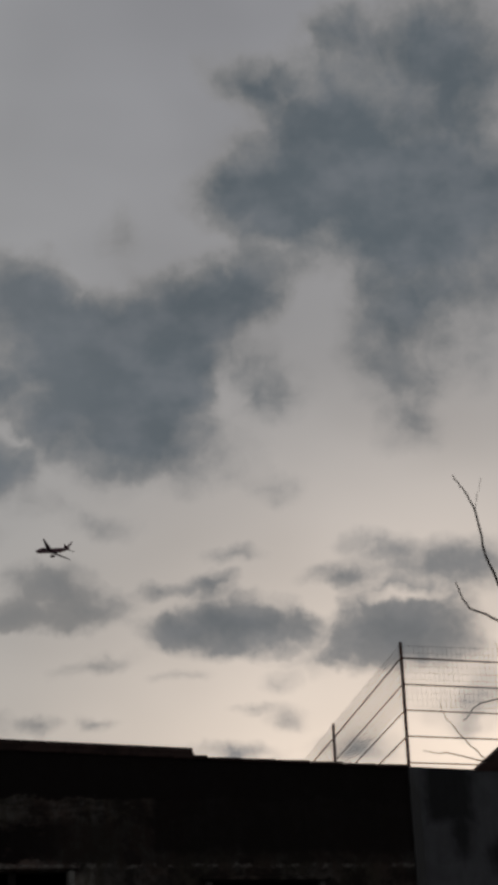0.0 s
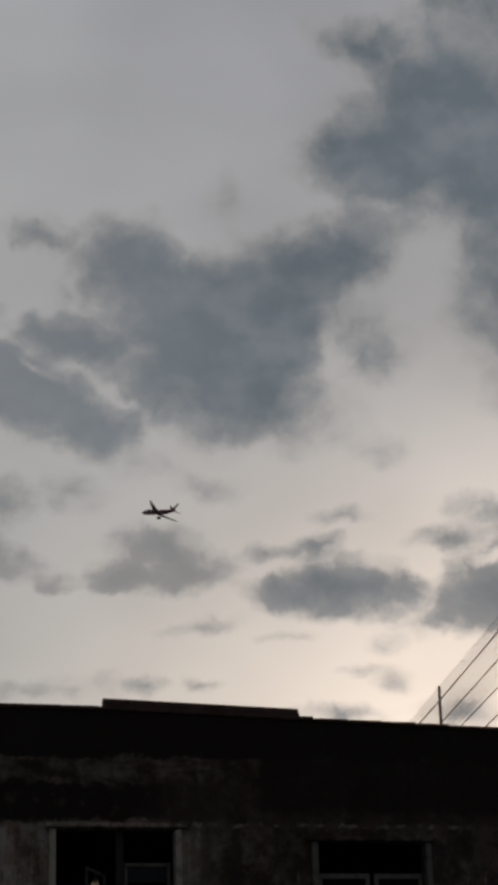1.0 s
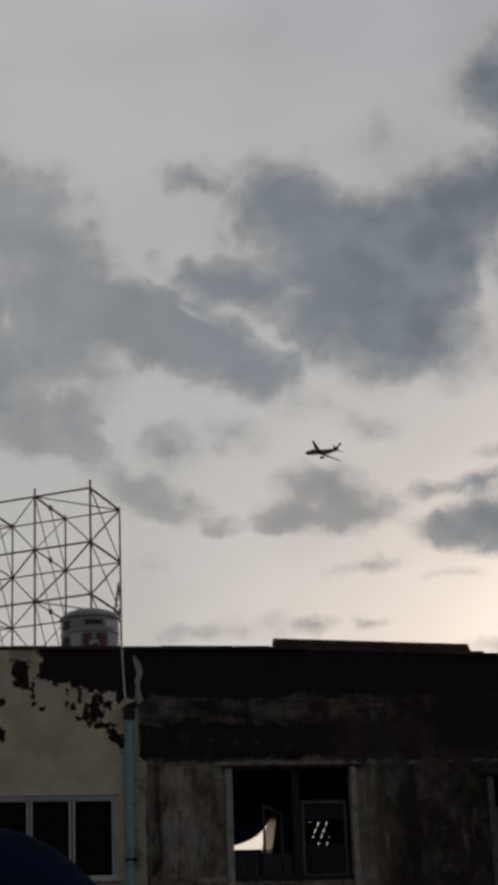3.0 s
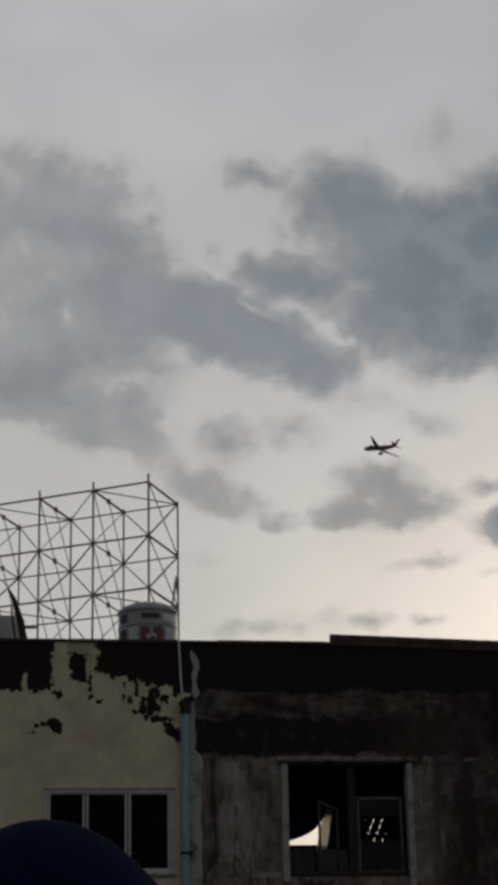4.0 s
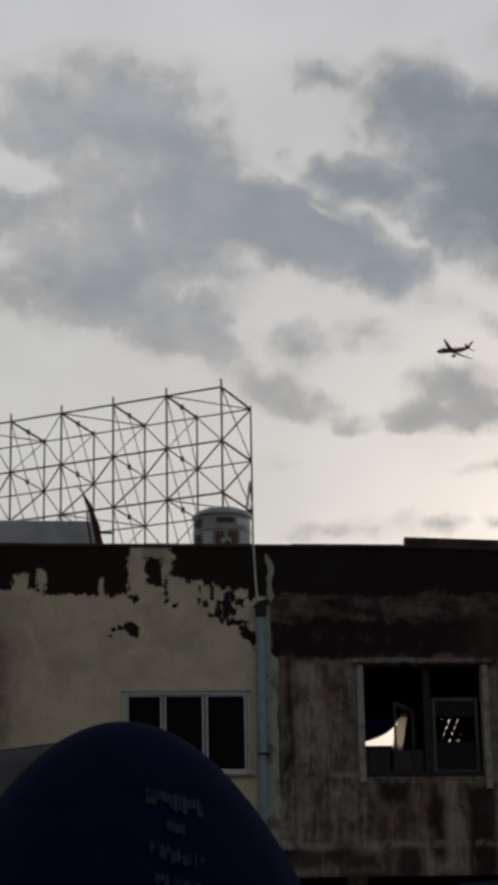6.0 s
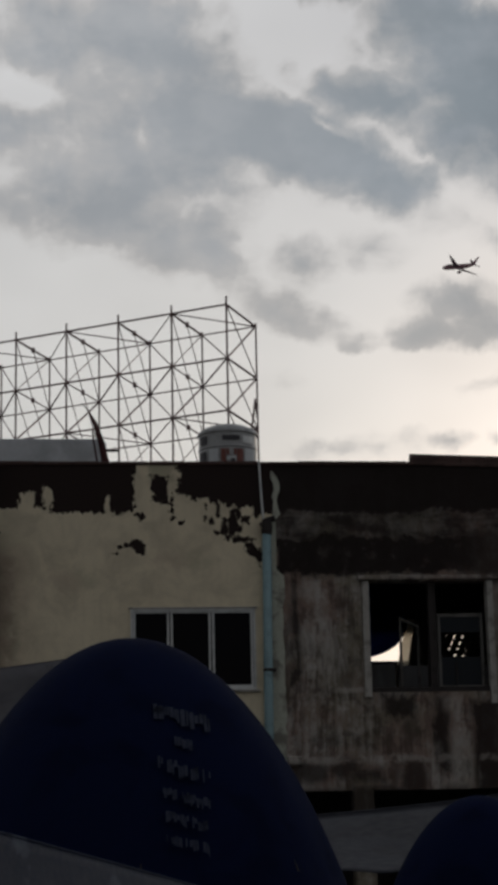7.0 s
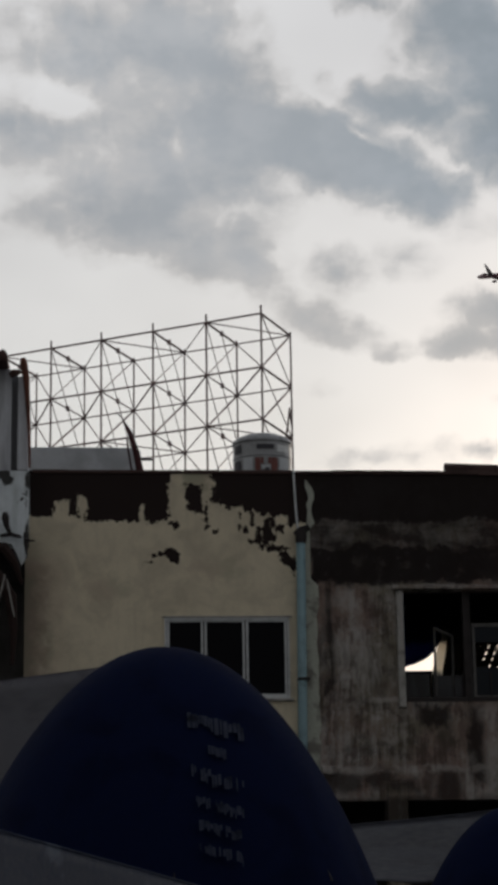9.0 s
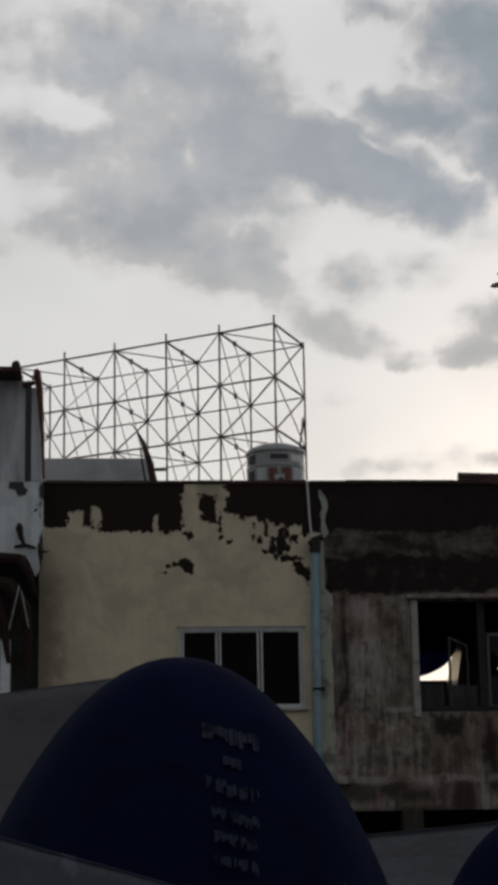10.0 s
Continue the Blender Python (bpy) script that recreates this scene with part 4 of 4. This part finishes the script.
part("trunk", tube([(15.8, 27.0, 0), (15.75, 27.0, 3.0), (15.5, 27.05, 6.0), (15.3, 27.0, 8.4)], [0.17, 0.14, 0.11, 0.07], 10), BARK, tree, smooth=True)


def limb(pts, r):
    n = len(pts)
    fine = []
    for (a, b) in zip(pts, pts[1:]):
        for k in range(4):
            s = k / 4
            fine.append(Vector(a).lerp(Vector(b), s) + Vector((random.uniform(-1, 1), random.uniform(-1, 1), random.uniform(-1, 1))) * 0.02)
    fine.append(Vector(pts[-1]))
    part("limb", tube(fine, [r * 0.6 * (1 - 0.68 * i / (len(fine) - 1)) for i in range(len(fine))], 6), BARK, tree, smooth=True)


limb([(15.3, 27.0, 8.3), (14.6, 27.0, 9.2), (13.95, 27.0, 10.28), (13.75, 27.0, 10.78), (13.64, 27.0, 11.55), (13.45, 27.0, 11.95), (13.27, 27.0, 12.2)], 0.05)
limb([(13.63, 27.0, 11.6), (13.72, 27.0, 11.95), (13.80, 27.0, 12.2)], 0.012)
limb([(15.3, 27.0, 8.3), (14.5, 27.0, 9.25), (13.9, 27.0, 9.64), (13.34, 27.0, 9.86), (13.18, 27.0, 10.15), (13.15, 27.0, 10.3)], 0.045)
limb([(15.2, 27.0, 7.9), (14.4, 27.0, 8.05), (13.7, 27.0, 8.35), (13.3, 27.0, 8.2), (13.05, 27.0, 7.95)], 0.035)
limb([(14.4, 27.0, 8.05), (13.9, 27.0, 7.5), (13.4, 27.0, 7.3), (12.7, 27.0, 7.42), (12.3, 27.0, 7.45)], 0.03)
limb([(13.4, 27.0, 7.3), (13.05, 27.0, 7.65), (12.75, 27.0, 8.0), (12.65, 27.0, 8.25)], 0.018)
limb([(15.3, 27.0, 8.3), (15.6, 27.1, 10.2), (15.4, 27.0, 12.0), (15.6, 27.0, 13.4)], 0.06)
limb([(14.5, 27.0, 9.25), (14.1, 27.0, 8.9), (13.9, 27.0, 8.9), (13.75, 27.0, 9.3)], 0.02)

tagged(tree, "leafless tree with thin crooked dark branches", "tree")


# ---- steel billboard frame behind the houses ----
frame_thing = empty("billboard_frame", (5.16, 52.0, 0))
U = Vector((-math.sin(radians(57)), math.cos(radians(57)), 0))
W = Vector((math.cos(radians(57)), math.sin(radians(57)), 0))
CORNER = Vector((5.16, 52.0, 0))
BAY, DEEP = 1.835, 1.9
LEVELS = (17.45, 15.83, 14.27, 12.68, 11.08, 9.5, 7.9)
NB = 8


def node(i, side, z):
    return CORNER + U * (BAY * i) + W * (DEEP * side) + Vector((0, 0, z - 0.20 * side))


def member(name, a, b, r, parent=frame_thing):
    part(name, tube([a, b], r, 6), GALV, parent)


def middle(i, z):
    return (node(i, 0, z) + node(i, 1, z)) / 2


for i in range(NB + 1):
    for side in (0, 1):
        member("post", node(i, side, 0.2 * side), node(i, side, 17.70 if side == 0 else 17.55), 0.033 if side == 0 else 0.030)
    for k, z in enumerate(LEVELS):
        member("tie", node(i, 0, z), node(i, 1, z), 0.034 if i == 0 or k == 0 else 0.022)
    for k in range(len(LEVELS) - 1):
        za, zb = LEVELS[k], LEVELS[k + 1]
        member("brace", node(i, 1, za), node(i, 0, zb), 0.028 if i == 0 or k % 2 else 0.016)
        if i == 0:
            member("brace", node(i, 0, za), node(i, 1, zb), 0.019)
        else:
            member("brace", node(i, 0, za), middle(i, zb), 0.016)
            member("brace", middle(i, za), node(i, 1, zb), 0.016)
for side in (0, 1):
    for z in LEVELS:
        member("beam", node(0, side, z), node(NB, side, z), 0.030 if side == 0 else 0.022)
for i in range(NB):
    for k, z in enumerate(LEVELS):
        if k % 2:
            member("brace", node(i, 0, z), node(i + 1, 1, z), 0.028)
        elif i % 2:
            member("brace", node(i, 0, z), node(i + 1, 1, z), 0.019)
        else:
            member("brace", node(i + 1, 0, z), node(i, 1, z), 0.019)
    for k in range(len(LEVELS) - 1):
        member("brace", node(i + 1, 1, LEVELS[k]), node(i, 0, LEVELS[k + 1]), 0.020)
for i in range(1, NB + 1):
    for z in LEVELS[:4]:
        c = (node(i, 0, z) + node(i, 1, z)) / 2
        part("coupler", box(c.x - 0.055, c.x + 0.055, c.y - 0.05, c.y + 0.05, c.z - 0.075, c.z + 0.075, 0.015), GALV, frame_thing)
part("finial", tube([node(0, 1, 14.25) + Vector((-0.20, -0.05, 0)), node(0, 1, 14.75) + Vector((-0.12, -0.05, 0)), node(0, 1, 15.2) + Vector((-0.075, -0.05, 0))], [0.03, 0.035, 0.025], 6), GALV, frame_thing)
part("finial", tube([node(0, 1, 15.2) + Vector((-0.075, -0.05, 0)), node(0, 1, 14.6) + Vector((-0.02, -0.05, 0))], 0.026, 6), GALV, frame_thing)
tagged(frame_thing, "tall empty billboard frame of braced steel tubes", "billboard frame")


# ---- umbrellas and covers in the yard ----
def umbrella(name, apex, k, drop, label):
    """Market umbrella whose canopy falls as r * r = k * drop, with ribs, pole and base."""
    u = empty(name, (apex[0], apex[1], 0))
    n, m = 64, 22
    bm = bmesh.new()
    rings = []
    for j in range(m + 1):
        d = drop * (j / m) ** 1.6
        ring = []
        for i in range(n):
            a = 2 * math.pi * i / n
            sag = 1 - 0.022 * (j / m) * (1 - abs(math.cos(a * 4))) - 0.035 * (d / drop) ** 2
            r = math.sqrt(k * d) * sag + 0.004
            ring.append(bm.verts.new((apex[0] + r * math.cos(a), apex[1] + r * math.sin(a), apex[2] - d)))
        rings.append(ring)
    r0 = math.sqrt(k * drop)
    ring = []
    for i in range(n):
        a = 2 * math.pi * i / n
        ring.append(bm.verts.new((apex[0] + (r0 + 0.01) * math.cos(a), apex[1] + (r0 + 0.01) * math.sin(a), apex[2] - drop - 0.14 - 0.03 * abs(math.sin(a * 4)))))
    rings.append(ring)
    for a, b in zip(rings, rings[1:]):
        for i in range(n):
            bm.faces.new((a[i], a[(i + 1) % n], b[(i + 1) % n], b[i]))
    bm.faces.new(rings[0])
    canopy = part("canopy", bm, NAVY, u, smooth=True)
    part("pole", tube([(apex[0], apex[1], 0.1), (apex[0], apex[1], apex[2] - 0.02)], 0.022, 10), ALU, u)
    part("base", lathe([(0, 0), (0.27, 0), (0.28, 0.06), (0.10, 0.11), (0.04, 0.3), (0, 0.3)], (apex[0], apex[1], 0), 24), BLACKIRON, u)
    for i in range(8):
        a = 2 * math.pi * i / 8
        pts = [(apex[0] + (math.sqrt(k * d) - 0.03) * math.cos(a), apex[1] + (math.sqrt(k * d) - 0.03) * math.sin(a), apex[2] - d - 0.02) for d in (drop * 0.02, drop * 0.3, drop * 0.65, drop * 0.98)]
        part("rib", tube(pts, 0.006, 5), BLACKIRON, u)
    tagged(u, label, "umbrella", "market umbrellas")
    return canopy


BIG = (0.49, 11.3, 2.925)
KB = 1.19
canopy = umbrella("market_umbrella", BIG, KB, 1.40, "large navy canvas market umbrella with faded white print")


def on_canopy(x, z):
    d = BIG[2] - z
    return Vector((x, BIG[1] - math.sqrt(max(0.001, KB * d - (x - BIG[0]) ** 2)) - 0.016, z))


def lettering(x0, x1, z0, z1, size, gap):
    """A slanting line of plain bars that stands for faded print."""
    x = x0
    while x < x1:
        wide = min(random.uniform(0.09, 0.26) * size, x1 - x)
        if random.random() > gap:
            bm = bmesh.new()
            zc = z0 + (z1 - z0) * (x - x0) / (x1 - x0) - size * random.choice((0.0, 0.0, 0.05, 0.15, 0.3))
            h = size * random.choice((0.5, 0.6, 0.8, 0.9, 1.0))
            q = [on_canopy(x, zc), on_canopy(x + wide, zc), on_canopy(x + wide, zc - h), on_canopy(x, zc - h)]
            vs = [bm.verts.new(p) for p in q] + [bm.verts.new(p + Vector((0, 0.006, 0))) for p in q]
            for f in ((0, 1, 2, 3), (4, 5, 6, 7), (0, 1, 5, 4), (1, 2, 6, 5), (2, 3, 7, 6), (3, 0, 4, 7)):
                bm.faces.new([vs[i] for i in f])
            part("print", bm, PRINT, canopy)
        x += wide + size * random.uniform(0.03, 0.08)


for x0, x1, z0, z1, size, gap in ((0.59, 0.91, 2.47, 2.40, 0.10, 0.0), (0.70, 0.80, 2.28, 2.26, 0.06, 0.1), (0.60, 0.89, 2.17, 2.08, 0.075, 0.15),
                                  (0.62, 0.88, 2.00, 1.93, 0.06, 0.1), (0.63, 0.86, 1.87, 1.81, 0.06, 0.1), (0.63, 0.86, 1.75, 1.69, 0.06, 0.1)):
    lettering(x0, x1, z0, z1, size, gap)
umbrella("market_umbrella", (3.68, 16.0, 2.10), 0.82, 0.85, "smaller dark navy umbrella standing past the covers")


def sheet(name, far_a, far_b, near_a, near_b, mat, label, sag=0.08, poles=True):
    """A cover stretched between four corners, with folds, a rolled hem and poles."""
    far_a, far_b, near_a, near_b = map(Vector, (far_a, far_b, near_a, near_b))
    t = empty(name, ((far_a.x + far_b.x) / 2, (far_a.y + near_a.y) / 2, 0))
    bm = bmesh.new()
    n, m = 40, 14
    grid = []
    for j in range(m + 1):
        row = []
        for i in range(n + 1):
            s, q = i / n, j / m
            p = far_a.lerp(far_b, s).lerp(near_a.lerp(near_b, s), q)
            dip = sag * (math.sin(math.pi * s) ** 2 * 0.5 + math.sin(math.pi * q))
            fold = 0.02 * math.sin(s * 31 + q * 4) + 0.035 * (noise.noise(p * 1.7) - 0.3)
            row.append(bm.verts.new(p + Vector((0, 0, -dip + fold * q))))
        grid.append(row)
    for a, b in zip(grid, grid[1:]):
        for i in range(n):
            bm.faces.new((a[i], a[i + 1], b[i + 1], b[i]))
    bmesh.ops.solidify(bm, geom=bm.faces[:], thickness=0.006)
    part("cover", bm, mat, t, smooth=True)
    part("hem", tube([v for v in (far_a.lerp(far_b, k / 8) - Vector((0, 0, sag * 0.5 * math.sin(math.pi * k / 8) ** 2)) for k in range(9))], 0.007, 6), mat, t)
    for p in (far_a, far_b, near_a, near_b):
        part("pole", tube([(p.x, p.y, 0), (p.x, p.y, p.z)], 0.02, 8), GALV, t)
    return tagged(t, label, "awning", "stall covers")


sheet("stall_cover", (2.3, 20, 2.0), (6.0, 20, 2.37), (2.3, 17.6, 1.45), (6.0, 17.6, 1.6), TARP_BLUE, "blue-grey tarpaulin stretched over a stall below the wall", 0.06)
sheet("stall_cover", (-4.5, 22, 3.405), (1.2, 22, 4.065), (-4.5, 18.5, 1.3), (1.2, 18.5, 1.6), TARP, "long grey tarpaulin roof stretched over stalls", 0.05)
sheet("plastic_cover", (-2.2, 9.0, 2.36), (0.75, 9.0, 1.47), (-2.2, 7.6, 1.3), (0.75, 7.6, 0.9), PLASTIC, "grey-blue plastic sheet with painted pale glints over a stall table", 0.03)


# ---- airliner ----
plane = empty("airliner", (0, 0, 0))
bm = bmesh.new()
tube([(19.0, 0, -0.5), (18.4, 0, -0.3), (17.0, 0, 0), (14.5, 0, 0.1), (0, 0, 0.1), (-8, 0, 0.2), (-14, 0, 0.9), (-18.5, 0, 1.5)], [0.25, 0.9, 1.55, 1.98, 1.98, 1.95, 1.2, 0.3], 16, bm)
part("fuselage", bm, AIRPAINT, plane, smooth=True)


def blade(name, root, tip, chord_r, chord_t, thick, mat):
    """A tapered wing: root and tip are the leading edge points."""
    bm = bmesh.new()
    root, tip = Vector(root), Vector(tip)
    span = (tip - root).normalized()
    up = Vector((1, 0, 0)).cross(span).normalized()
    sec = []
    for p, c in ((root, chord_r), (tip, chord_t)):
        sec.append([bm.verts.new(p + Vector((-c * s, 0, 0)) + up * h * thick * c) for s, h in ((0, 0), (0.25, 0.5), (0.6, 0.4), (1, 0), (0.6, -0.4), (0.25, -0.5))])
    for k in range(6):
        bm.faces.new((sec[0][k], sec[0][(k + 1) % 6], sec[1][(k + 1) % 6], sec[1][k]))
    bm.faces.new(sec[0])
    bm.faces.new(sec[1])
    return part(name, bm, mat, plane)


for s in (1, -1):
    blade("wing", (5.0, 1.2 * s, -0.9), (-4.0, 17.0 * s, 1.0), 7.0, 1.6, 0.12, AIRDARK)
    blade("tailplane", (-13.5, 0.5 * s, 1.2), (-17.5, 6.2 * s, 1.9), 3.6, 1.4, 0.10, AIRPAINT)
    part("engine", lathe([(0.0, -2.2), (0.55, -2.2), (1.0, -0.5), (1.15, 1.2), (1.0, 1.9), (0.8, 1.9), (0.0, 1.5)], (0, 0, 0), 16), AIRDARK, plane, smooth=True).matrix_local = pose(4.2, 5.8 * s, -1.7, 0, 90, 0)
blade("fin", (-12.2, 0, 1.8), (-17.6, 0, 7.4), 5.0, 2.0, 0.10, AIRPAINT)
AZ, EL, FAR = 0.2295, 0.3108, 1500.0
plane.matrix_world = pose(FAR * math.sin(AZ) * math.cos(EL), FAR * math.cos(AZ) * math.cos(EL), FAR * math.sin(EL), 18, -12, 122)
tagged(plane, "dark twin-engine passenger airliner flying away under the clouds", "airplane")
